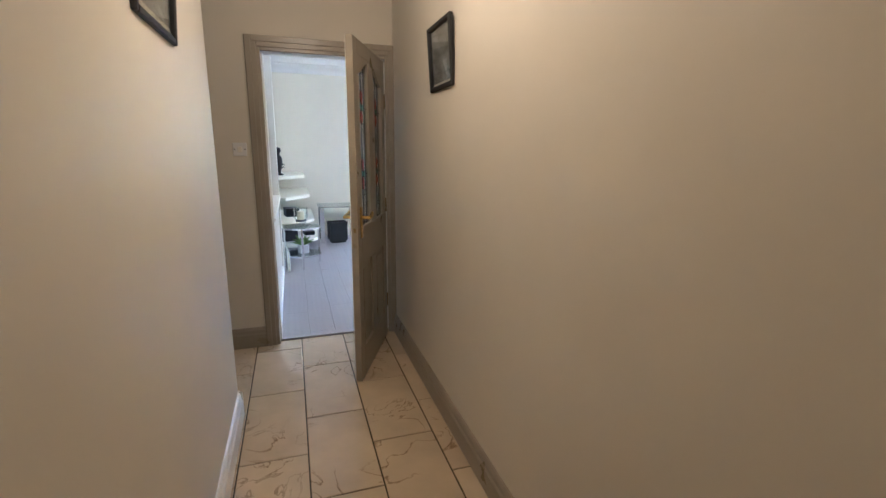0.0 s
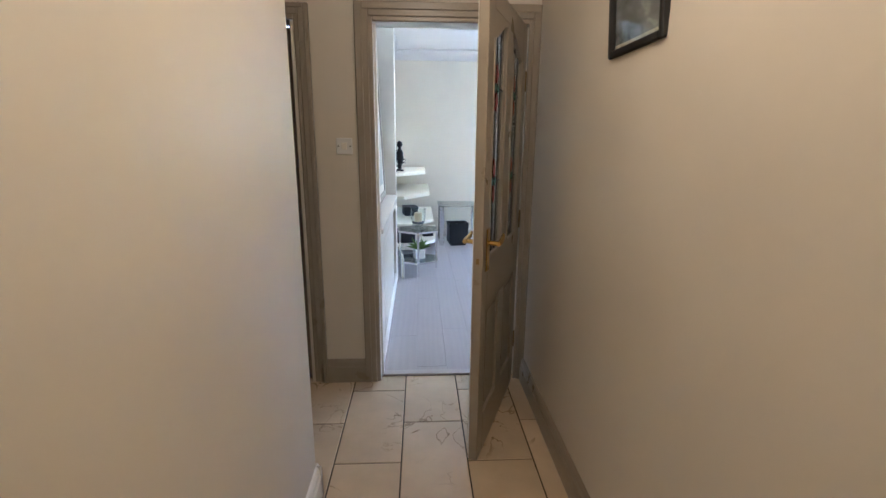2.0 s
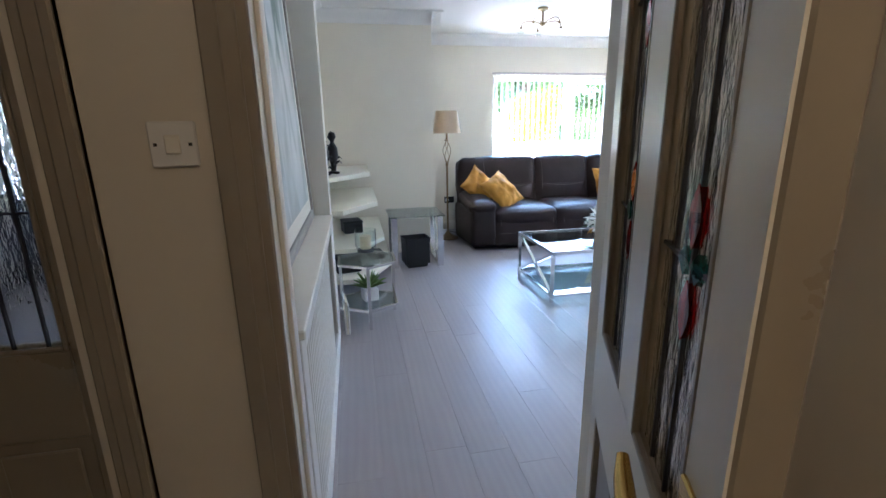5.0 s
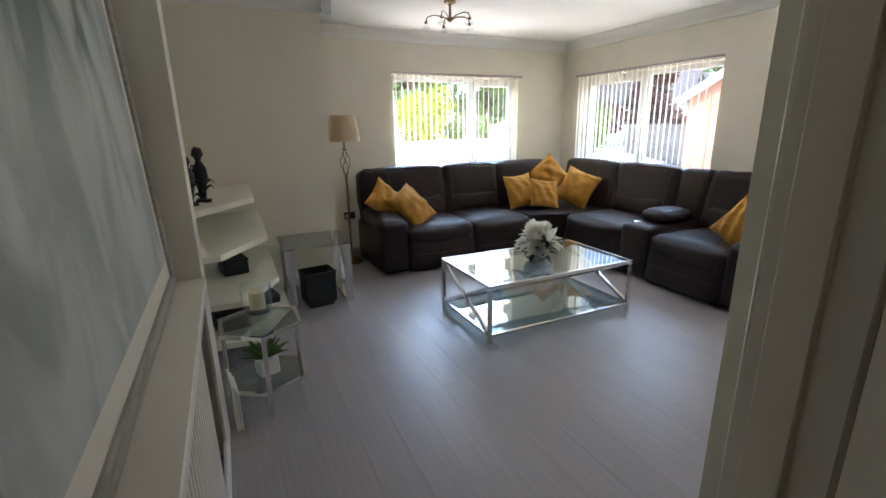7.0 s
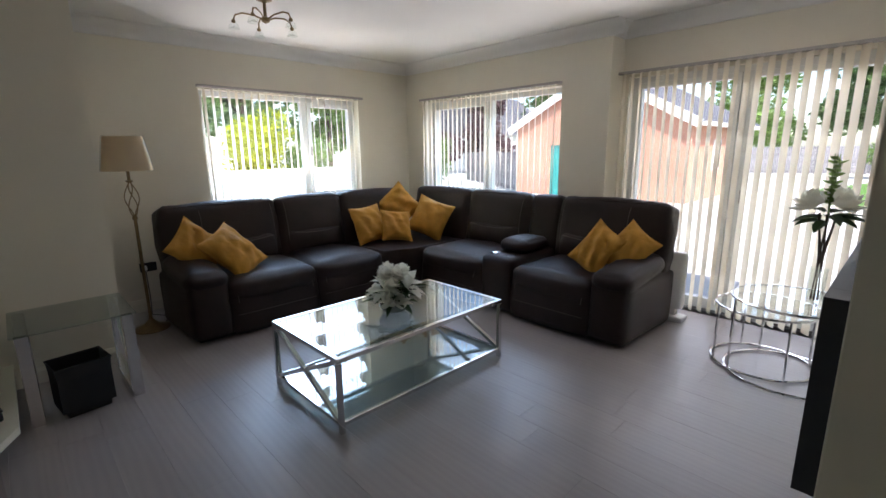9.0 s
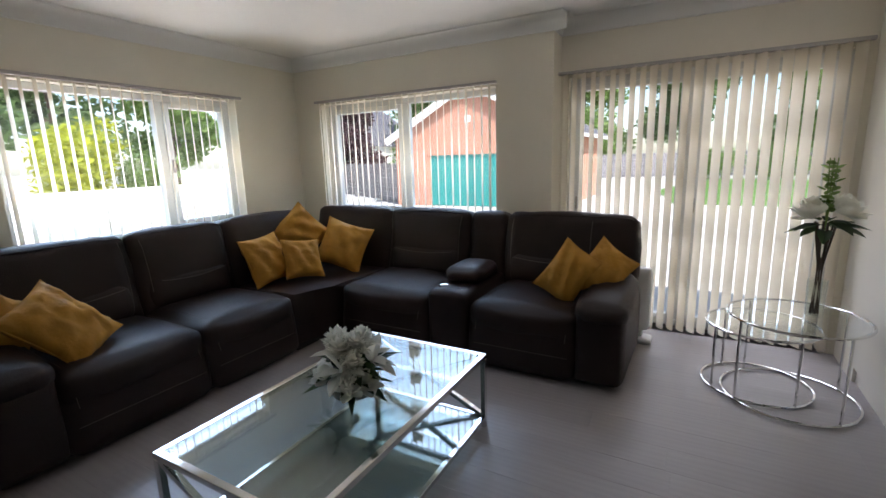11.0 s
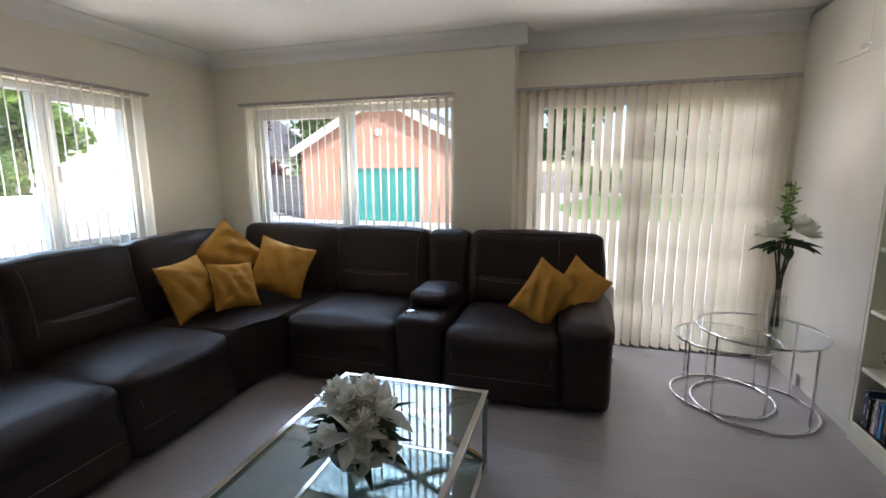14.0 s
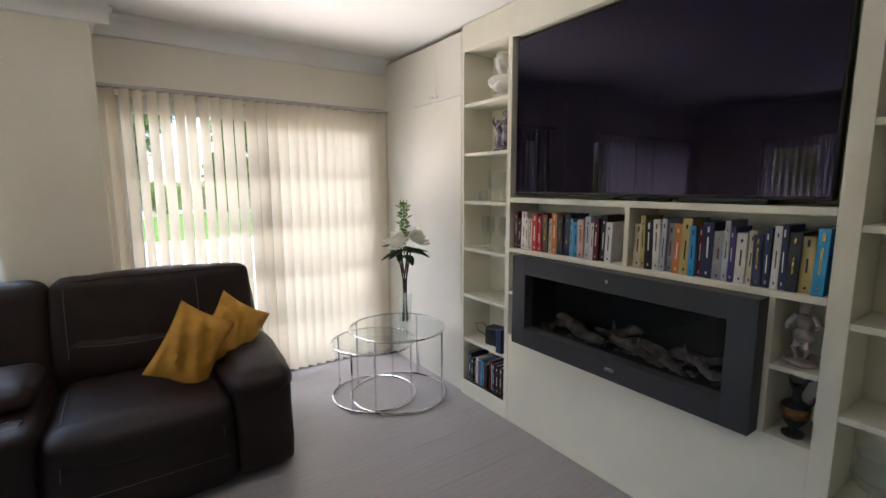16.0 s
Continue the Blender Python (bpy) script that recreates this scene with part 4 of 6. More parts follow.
for x0, x1, kx in ((3.865, 4.19, 4.165), (4.193, 4.518, 4.218)):
    d = part("door", B((x0, x1, YU - 0.021, YU, 2.17, CH - 0.035), bevel=0.002), M["white"], cb)
    part("knob", lathe([(0.0, 0.03), (0.012, 0.028), (0.015, 0.02), (0.010, 0.01), (0.006, 0.0)], 12, pose(kx, YU, 2.20, -90)), M["upvc"], d, "round white knob", True)
part("door", B((3.865, 4.518, YU - 0.021, YU, 0.10, 2.166), bevel=0.002), M["white"], cb)

tv = thing("television", "large flat black wall television, switched off", "television")
part("casing", B((1.79, 3.345, YU - 0.08, YU - 0.03, 1.495, 2.405), bevel=0.006), M["black"], tv)
part("screen", B((1.798, 3.337, YU - 0.03, YU - 0.026, 1.51, 2.397)), M["gloss"], tv, "glossy black screen")
part("wall_mount", B((2.2, 2.9, Y0 + 0.013, YU - 0.08, 1.7, 2.2)), M["black"], tv)

fp = thing("electric_fire", "wide black electric fire with dark glass and logs", "fireplace")
F = (1.935, 3.235, 0.60, 1.135)
Yf = YU + 0.085
part("surround", B((F[0], F[0] + 0.105, YU, Yf, F[2], F[3]), (F[1] - 0.105, F[1], YU, Yf, F[2], F[3]), (F[0] + 0.105, F[1] - 0.105, YU, Yf, F[3] - 0.10, F[3]), (F[0] + 0.105, F[1] - 0.105, YU, Yf, F[2], F[2] + 0.11), bevel=0.0006), mat("charcoal metal", (0.035, 0.036, 0.04), 0.42, var=0.08, scale=4, bump=0.03, bscale=200), fp, "matt charcoal metal surround")
part("firebox", B((F[0] + 0.1, F[1] - 0.1, YU - 0.2, YU - 0.19, F[2] + 0.05, F[3] - 0.05), (F[0] + 0.1, F[1] - 0.1, YU - 0.19, YU, F[2] + 0.06, F[2] + 0.10), (F[0] + 0.06, F[0] + 0.1, YU - 0.2, YU, F[2] + 0.06, F[3] - 0.05), (F[1] - 0.1, F[1] - 0.06, YU - 0.2, YU, F[2] + 0.06, F[3] - 0.05), (F[0] + 0.1, F[1] - 0.1, YU - 0.19, YU, F[3] - 0.1, F[3] - 0.06)), M["black"], fp)
ash = mat("charred log", (0.20, 0.175, 0.15), 0.95, var=0.7, scale=18, bump=1.0, bscale=45)
rng = random.Random(5)
zb = F[2] + 0.10
for i, (xa, za, xb, zc, r0) in enumerate(((2.98, 0.10, 2.66, 0.035, 0.030), (2.78, 0.045, 2.52, 0.10, 0.024), (2.62, 0.085, 2.28, 0.03, 0.032), (2.40, 0.03, 2.12, 0.095, 0.026), (2.22, 0.08, 2.06, 0.03, 0.020), (3.08, 0.03, 2.88, 0.05, 0.022), (2.50, 0.03, 2.36, 0.06, 0.018))):
    bm = bmesh.new()
    yy = YU - 0.09 + 0.045 * (-1) ** i
    p0, p1 = Vector((xa, yy, zb + za)), Vector((xb, yy + 0.03 * math.cos(i * 2), zb + zc))
    us = [j / 12 for j in range(13)]
    tube(bm, [p0.lerp(p1, u) + Vector((0, 0.012 * math.sin(5 * u + i), 0.014 * math.sin(7 * u + 2 * i))) for u in us], [r0 * (0.35 + 0.75 * math.sin(math.pi * (0.1 + 0.8 * u)) + 0.12 * math.sin(17 * u + i)) for u in us], 12)
    tube(bm, [p0.lerp(p1, 0.4), p0.lerp(p1, 0.5) + Vector((0.02, 0.02, 0.03)), p0.lerp(p1, 0.55) + Vector((0.03, 0.03, 0.065))], [r0 * 0.5, r0 * 0.4, r0 * 0.12], 8)
    for v in bm.verts:
        v.co += noise.noise_vector(v.co * 55) * 0.006
    part("log", bm, ash, fp, smooth=True)
bm = bmesh.new()
for i in range(110):
    c = Vector((rng.uniform(2.06, 3.10), YU - 0.1 + rng.uniform(-0.08, 0.07), zb + rng.uniform(0.0, 0.022)))
    g = bmesh.ops.create_icosphere(bm, subdivisions=1, radius=rng.uniform(0.008, 0.02))["verts"]
    for v in g:
        v.co = c + Vector((v.co.x * 1.3, v.co.y, v.co.z * 0.8)) + noise.noise_vector((v.co + c) * 60) * 0.004
tagged(part("ember_bed", bm, ash, fp, "grey ash and ember chips"), kind="stuff")
part("glass", B((F[0] + 0.105, F[1] - 0.105, YU + 0.02, YU + 0.024, F[2] + 0.11, F[3] - 0.10)), glassy("fire glass", (0.8, 0.8, 0.8), 1.35), fp, "dark smoked glass")
part("badge", B((2.52, 2.57, Yf, Yf + 0.003, F[2] + 0.045, F[2] + 0.062), bevel=0.001), M["chrome"], fp, "small chrome badge")
part("emblem", B((2.575, 2.59, Yf, Yf + 0.003, F[3] - 0.055, F[3] - 0.037), bevel=0.001), M["rail"], fp, "small silver emblem")


# ---- doors ----
RED = glassy("red glass", (0.80, 0.015, 0.01), 1.4)
TEAL = glassy("teal glass", (0.0, 0.42, 0.34), 1.4)
OBS = obscure("cast obscure glass", (0.92, 0.95, 0.94))
LEAD = mat("dark lead", (0.06, 0.06, 0.065), 0.5, 0.6, var=0.1)


def flat_y(poly, y0, y1):
    """A polygon in x and z, thick in y."""
    return prism(poly, y0, y1, Matrix(((1, 0, 0, 0), (0, 0, 1, 0), (0, 1, 0, 0), (0, 0, 0, 1))))


def glazed_door(name, m, label, back):
    d = thing(name, label, "door", kind="structure")
    d.matrix_world = m
    W, T = 0.76, 0.02
    P = ((0.085, 0.32), (0.44, 0.675))
    for nm, bx in (("stile", (0, 0.085, -T, T, 0.006, 1.98)), ("stile", (0.675, W, -T, T, 0.006, 1.98)), ("muntin", (0.32, 0.44, -T, T, 0.2, 1.9)), ("rail", (0.085, 0.675, -T, T, 0.006, 0.2)), ("rail", (0.085, 0.675, -T, T, 0.72, 0.94)), ("rail", (0.085, 0.675, -T, T, 1.90, 1.98))):
        if nm == "muntin":
            part(nm, B((0.32, 0.44, -T, T, 0.2, 0.72), (0.32, 0.44, -T, T, 0.94, 1.90), bevel=0.003), M["trim"], d)
        else:
            part(nm, B(bx, bevel=0.003), M["trim"], d)
    part("room_side", B((0.003, 0.084, -T - 0.003, -T, 0.01, 1.976), (0.676, W - 0.003, -T - 0.003, -T, 0.01, 1.976), (0.084, 0.676, -T - 0.003, -T, 0.01, 0.199), (0.084, 0.676, -T - 0.003, -T, 0.721, 0.939), (0.321, 0.439, -T - 0.003, -T, 0.94, 1.9)) if back > 0 else B((0.003, 0.084, T, T + 0.003, 0.01, 1.976), (0.676, W - 0.003, T, T + 0.003, 0.01, 1.976), (0.084, 0.676, T, T + 0.003, 0.721, 0.939)), M["white"], d, "white painted inner face")
    for k, (a, b) in enumerate(P):
        part("panel", B((a, b, -0.007, 0.007, 0.2, 0.72)), M["trim"], d)
        for s in (-1, 1):
            y0, y1 = sorted((s * 0.007, s * 0.014))
            part("raised_field", B((a + 0.035, b - 0.035, y0, y1, 0.235, 0.685), bevel=0.005), M["trim"], d)
        cur = [(a + (b - a) * u, 1.80 + 0.085 * (3 * q * q - 2 * q ** 3)) for u in np.linspace(0, 1, 11) for q in ((u if k == 0 else 1 - u),)]
        part("arched_rail", flat_y(cur + [(b, 1.901), (a, 1.901)], -T + 0.001, T - 0.001), M["trim"], d)
        g = part("leaded_glass", B((a, b, -0.002, 0.002, 0.94, 1.89)), OBS, d, "textured clear leaded glass")
        g.visible_shadow = False
        c = (a + b) / 2
        part("lead", B(*[(x - 0.0025, x + 0.0025, -0.005, 0.005, 0.94, 1.85) for x in (a + 0.05, c, b - 0.05)], *[(a, b, -0.0055, 0.0055, z - 0.0025, z + 0.0025) for z in (1.25, 1.63)]), LEAD, d, "dark lead strips")
        for z in (1.25, 1.63):
            for s in (-1, 1):
                pet = [(c + 0.020 * math.sin(math.pi * u) , z + s * (0.018 + 0.075 * u)) for u in np.linspace(0, 1, 7)] + [(c - 0.020 * math.sin(math.pi * u), z + s * (0.018 + 0.075 * u)) for u in np.linspace(1, 0, 7)[1:-1]]
                part("petal", flat_y(pet, -0.007, 0.007), RED, d, "red glass petal")
                part("diamond", flat_y([(c + s * 0.002, z), (c + s * 0.022, z + 0.018), (c + s * 0.045, z), (c + s * 0.022, z - 0.018)], -0.0065, 0.0065), TEAL, d, "teal glass diamond")
        for s in (-1, 1):
            y0, y1 = sorted((s * 0.012, s * (T + 0.004)))
            part("bead", B((a, a + 0.012, y0, y1, 0.94, 1.80), (b - 0.012, b, y0, y1, 0.94, 1.80), (a + 0.012, b - 0.012, y0, y1, 0.94, 0.952), bevel=0.003), M["trim"], d)
    return d


def lever(parent, x, s):
    h = part("door_handle", B((x - 0.02, x + 0.02, s * 0.023 if s > 0 else -0.029, 0.029 if s > 0 else s * 0.023, 0.89, 1.07), bevel=0.002), M["brass"], parent, "brass lever handle")
    bm = bmesh.new()
    y = s * 0.03
    tube(bm, [(x, s * 0.022, 1.01), (x, s * 0.075, 1.01)], 0.010, 10)
    tube(bm, [(x + 0.012, s * 0.072, 1.01), (x - 0.03, s * 0.074, 1.014), (x - 0.06, s * 0.072, 1.018), (x - 0.085, s * 0.070, 1.032)], [0.010, 0.012, 0.011, 0.007], 10)
    part("lever", bm, M["brass"], h, smooth=True)


d1 = glazed_door("door_1", pose(0.716, 3.462, 0, 0, 0, -112.9), "greige panelled door with leaded glass, standing open", 1)
lever(d1, 0.70, 1)
lever(d1, 0.70, -1)
part("latch", B((0.7601, 0.762, -0.007, 0.007, 0.93, 0.955)), M["antique"], d1, "brass latch plate")
for z in (0.28, 1.0, 1.72):
    part("hinge", B((-0.010, 0.004, -0.020, 0.026, z - 0.05, z + 0.05), bevel=0.003), M["antique"], d1, "dull brass hinge")
d2 = glazed_door("door_2", pose(-1.20, 3.60, 0), "greige panelled door with red flower leaded glass, closed", -1)
lever(d2, 0.06, -1)


# ---- hall things ----
sw = thing("light_switch", "white plastic light switch on a hall wall", "switch", (-0.214, 3.497, 1.385))
part("plate", B((-0.043, 0.043, -0.009, 0, -0.043, 0.043), bevel=0.003), M["upvc"], sw)
part("rocker", B((-0.014, 0.014, -0.013, -0.009, -0.018, 0.018), bevel=0.002), M["white"], sw)
for x in (-0.031, 0.031):
    part("screw", B((x - 0.003, x + 0.003, -0.0105, -0.009, -0.003, 0.003)), M["black"], sw)

photo = mat("grey seascape print", (0.24, 0.25, 0.27), 0.25, var=0.75, scale=7, stretch=(1, 0.6, 2.2))


def wall_picture(m, w, h, label):
    t = thing("framed_picture", label, "picture", group="hall pictures")
    t.matrix_world = m
    f = 0.022
    part("frame", B((-w / 2, -w / 2 + f, 0, 0.022, -h / 2, h / 2), (w / 2 - f, w / 2, 0, 0.022, -h / 2, h / 2), (-w / 2 + f, w / 2 - f, 0, 0.022, -h / 2, -h / 2 + f), (-w / 2 + f, w / 2 - f, 0, 0.022, h / 2 - f, h / 2), bevel=0.004), M["black"], t, "black wooden frame")
    part("print", B((-w / 2 + f, w / 2 - f, 0, 0.006, -h / 2 + f, h / 2 - f)), photo, t)
    part("glass", B((-w / 2 + f, w / 2 - f, 0.010, 0.012, -h / 2 + f, h / 2 - f)), M["clear"], t)


wall_picture(pose(HR - 0.002, 2.37, 1.83, 0, 0, 90) @ pose(0, 0, 0, -4), 0.34, 0.30, "small black-framed grey photograph on a hall wall")
wall_picture(pose(HL + 0.002, 1.73, 1.87, 0, 0, -90) @ pose(0, 0, 0, -4), 0.42, 0.32, "small black-framed blue-grey photograph on a hall wall")
hl = thing("ceiling_light", "flush white glass hall ceiling light", "lamp", (0.25, 1.72, CH))
part("base", lathe([(0.0, 0), (0.13, 0), (0.13, -0.03), (0.0, -0.03)], 24), M["upvc"], hl, smooth=True)
part("stem", lathe([(0.015, -0.03), (0.015, -0.1), (0.0, -0.1)], 12), M["brass"], hl, smooth=True)


# ---- left side of the living room ----
rc = thing("radiator_cover", "white slatted radiator cover with a plain top", "radiator cover")
part("top", B((XL + 0.001, -0.03, 3.66, 5.415, 0.872, 0.90), bevel=0.004), M["white"], rc)
part("front_frame", B((-0.062, -0.044, 3.67, 3.75, 0, 0.872), (-0.062, -0.044, 5.33, 5.41, 0, 0.872), (-0.062, -0.044, 3.75, 5.33, 0.80, 0.872), (-0.062, -0.044, 3.75, 5.33, 0, 0.13), bevel=0.003), M["white"], rc)
sl = None
for i in range(26):
    m = pose(-0.053, 3.772 + i * 0.0463, 0)
    if sl is None:
        sl = part("slat", B((-0.007, 0.007, -0.012, 0.012, 0.13, 0.80), bevel=0.003), M["white"], rc)
        sl.matrix_basis = m
    else:
        again(sl, "slat", m, rc)
# black sheet added behind the slats to darken the gaps between them
part("back_board", B((XL + 0.002, XL + 0.01, 3.68, 5.4, 0, 0.87)), M["black"], rc)

art = mat("pale abstract paint", (0.58, 0.61, 0.60), 0.5, var=0.16, scale=2.0, stretch=(1, 2.0, 1.2), bump=0.15, bscale=60)
_n, _l = art.node_tree.nodes, art.node_tree.links
_b = _n["Principled BSDF"]
_src = _b.inputs["Base Color"].links[0].from_socket
_tc = _n.new("ShaderNodeTexCoord")
_mp = _n.new("ShaderNodeMapping")
_mp.inputs["Scale"].default_value = (1, 3.2, 1.5)
_nz = _n.new("ShaderNodeTexNoise")
_nz.inputs["Scale"].default_value = 1.4
_nz.inputs["Detail"].default_value = 7
_nz.inputs["Distortion"].default_value = 0.8
_mr = _n.new("ShaderNodeMapRange")
_mr.inputs[1].default_value, _mr.inputs[2].default_value = 0.44, 0.62
_mx = _n.new("ShaderNodeMixRGB")
_mx.inputs[2].default_value = (0.14, 0.20, 0.17, 1)
_l.new(_tc.outputs["Object"], _mp.inputs[0])
_l.new(_mp.outputs[0], _nz.inputs["Vector"])
_l.new(_nz.outputs["Fac"], _mr.inputs[0])
_sx = _n.new("ShaderNodeSeparateXYZ")
_gr = _n.new("ShaderNodeMapRange")
_gr.inputs[1].default_value, _gr.inputs[2].default_value = 0.62, 0.86
_gr.inputs[3].default_value, _gr.inputs[4].default_value = 0.45, 1.0
_mu = _n.new("ShaderNodeMath")
_mu.operation = "MULTIPLY"
_l.new(_tc.outputs["Object"], _sx.inputs[0])
_l.new(_sx.outputs["Z"], _gr.inputs[0])
_l.new(_mr.outputs[0], _mu.inputs[0])
_l.new(_gr.outputs[0], _mu.inputs[1])
_l.new(_mu.outputs[0], _mx.inputs[0])
_l.new(_src, _mx.inputs[1])
_l.new(_mx.outputs[0], _b.inputs["Base Color"])
pa = thing("painting", "large pale grey-green abstract painting in white frame", "painting", (-0.135, 0, 0.905))
pa.matrix_world = pose(-0.135, 0, 0.905, 0, -2.5, 0)
ya, yb, zt = 3.72, 5.36, 1.42
part("frame", B((-0.03, 0, ya, ya + 0.05, 0, zt), (-0.03, 0, yb - 0.05, yb, 0, zt), (-0.03, 0, ya + 0.05, yb - 0.05, 0, 0.05), (-0.03, 0, ya + 0.05, yb - 0.05, zt - 0.05, zt), bevel=0.004), mat("brushed grey wood", (0.36, 0.35, 0.32), 0.5, var=0.25, scale=6, stretch=(1, 1, 8)), pa, "brushed grey wooden frame")
part("mount", B((-0.022, -0.012, ya + 0.05, yb - 0.05, 0.05, zt - 0.05)), M["white"], pa, "white mount")
part("canvas", B((-0.012, -0.009, ya + 0.13, yb - 0.12, 0.125, zt - 0.12)), art, pa)

cs = thing("corner_shelves", "white stepped floating corner shelves", "shelving unit")
for z, fx, fy, tx, ty, k in ((1.035, -0.10, 6.38, 0.26, 6.86, 0), (0.785, 0.01, 6.22, 0.31, 6.66, 1), (0.445, 0.12, 6.30, 0.36, 6.72, 2), (0.17, 0.16, 6.3, 0.42, 6.80, 3)):
    part("shelf", prism([(XL + 0.002, fy), (fx, fy), (tx, ty), (tx, YB - 0.002), (XL + 0.002, YB - 0.002)], z - 0.04, z, bevel=0.002), M["cream"], cs)
part("side_panel", B((XL + 0.002, -0.09, 6.16, 6.19, 0, 0.40), bevel=0.002), M["white"], cs)
part("plinth", B((XL + 0.002, 0.25, 6.9, YB - 0.002, 0, 0.13)), M["cream"], cs)
for x, y, z, a, b, h, lb in ((0.06, 7.0, 0.445, 0.18, 0.2, 0.12, "black storage box on a white shelf"), (0.0, 6.62, 0.17, 0.22, 0.24, 0.15, "black storage box on a low shelf"), (0.28, 7.0, 0.17, 0.14, 0.2, 0.06, "dark brown box on a low shelf")):
    t = thing("storage_box", lb, "box", (x, y, z), 12)
    part("body", B((-a / 2, a / 2, -b / 2, b / 2, 0, h * 0.8), bevel=0.008), M["black"], t)
    part("lid", B((-a / 2 - 0.004, a / 2 + 0.004, -b / 2 - 0.004, b / 2 + 0.004, h * 0.8, h), bevel=0.006), M["black"], t)
for fx_, fy_, h_, sd in ((-0.13, 6.62, 0.33, 3), (-0.06, 6.78, 0.37, 4)):
    bm = lathe([(0.0, 0), (0.045, 0), (0.05, 0.015), (0.022, 0.03), (0.026, h_ * 0.25), (0.042, h_ * 0.45), (0.046, h_ * 0.62), (0.018, h_ * 0.74), (0.016, h_ * 0.78), (0.034, h_ * 0.86), (0.03, h_ * 0.95), (0.0, h_)], 14)
    for i in range(9):
        a_, z_ = 0.9 * i + sd, 0.04 + 0.026 * i
        tube(bm, [(0.02 * math.cos(a_), 0.02 * math.sin(a_), z_), (0.055 * math.cos(a_), 0.055 * math.sin(a_), z_ + 0.03), (0.08 * math.cos(a_), 0.08 * math.sin(a_), z_ + 0.01)], [0.009, 0.007, 0.003], 6)
    for v in bm.verts:
        v.co += noise.noise_vector(v.co * 22 + Vector((sd, 0, 0))) * 0.012
    tagged(part("figurine", bm, M["black"], smooth=True), "dark carved figurine on a white shelf", "figurine").location = (fx_, fy_, 1.036)
mg = thing("magazine_stack", "white magazines stood against a radiator cover", "magazines", (-0.02, 5.66, 0), 6)
for i, (w_, h_) in enumerate(((0.20, 0.27), (0.19, 0.25), (0.2, 0.22))):
    part("magazine", B((0.0 + i * 0.012, 0.010 + i * 0.012, -w_ / 2, w_ / 2, 0, h_), bevel=0.002), M["upvc"] if i != 1 else M["cream"], mg)

bn = thing("waste_bin", "black plastic tapered waste paper bin", "bin", (0.71, 7.17, 0), 8)
bm = B((-0.105, 0.105, -0.085, 0.085, 0, 0.31))
for v in bm.verts:
    k = 1.28 if v.co.z > 0.1 else 1.0
    v.co.x *= k
    v.co.y *= k
top = [f for f in bm.faces if f.normal.z > 0.9 or all(v.co.z > 0.3 for v in f.verts)]
r = bmesh.ops.inset_region(bm, faces=top, thickness=0.008)
ex = bmesh.ops.extrude_face_region(bm, geom=top)
bmesh.ops.translate(bm, verts=[g for g in ex["geom"] if isinstance(g, bmesh.types.BMVert)], vec=(0, 0, -0.27))
bmesh.ops.delete(bm, geom=top, context="FACES")
part("body", bm, M["black"], bn)
rim = bmesh.new()
tube(rim, [(sx * 0.134, sy * 0.109, 0.31) for sx, sy in ((-1, -1), (1, -1), (1, 1), (-1, 1))], 0.006, 6, True)
part("rim", rim, M["black"], bn)

cd = thing("candle_holder", "clear glass hurricane holder with a cream candle", "candle", (0.17, 5.82, H6 - 0.011))
cd.scale = (1.15, 1.15, 1.2)
part("glass", lathe([(0.0, 0.001), (0.055, 0.001), (0.055, 0.012), (0.03, 0.025), (0.055, 0.05), (0.068, 0.10), (0.068, 0.19), (0.066, 0.19), (0.066, 0.10), (0.052, 0.054), (0.0, 0.05)], 28), M["clear"], cd, smooth=True)
part("candle", lathe([(0.0, 0.055), (0.036, 0.055), (0.036, 0.15), (0.03, 0.153), (0.0, 0.148)], 20), mat("cream wax", (0.75, 0.66, 0.45), 0.5, var=0.05), cd, smooth=True)
part("pebbles", lathe([(0.0, 0.051), (0.05, 0.052), (0.052, 0.07), (0.037, 0.072)], 16), M["slate"], cd)
pl = thing("potted_plant", "small green succulent in a square white pot", "plant", (0.18, 5.85, 0.149), 15)
part("pot", B((-0.055, 0.055, -0.055, 0.055, 0.001, 0.10), bevel=0.006), M["upvc"], pl, "white ceramic pot")
bm = bmesh.new()
rng = random.Random(8)
for i in range(46):
    a, e = rng.uniform(0, 6.28), rng.uniform(0.35, 1.4)
    L = rng.uniform(0.10, 0.18)
    d = Vector((math.cos(a) * math.cos(e), math.sin(a) * math.cos(e), math.sin(e)))
    tube(bm, [Vector((0, 0, 0.095)) + d * L * t + Vector((0, 0, -0.02 * t * t)) for t in (0, 0.4, 0.8, 1)], [0.007, 0.009, 0.005, 0.001], 5)
part("leaves", bm, M["leafmid"], pl, "pointed green leaves")

fl = thing("floor_lamp", "antique brass floor lamp with a cream shade", "lamp", (1.30, 8.33, 0))
part("base", lathe([(0.0, 0), (0.14, 0), (0.142, 0.012), (0.12, 0.025), (0.06, 0.045), (0.03, 0.075), (0.018, 0.09)], 28), M["antique"], fl, smooth=True)
part("pole", lathe([(0.018, 0.09), (0.013, 0.12), (0.013, 0.96), (0.02, 0.965), (0.02, 0.985), (0.009, 0.995), (0.009, 1.0)], 14), M["antique"], fl, smooth=True)
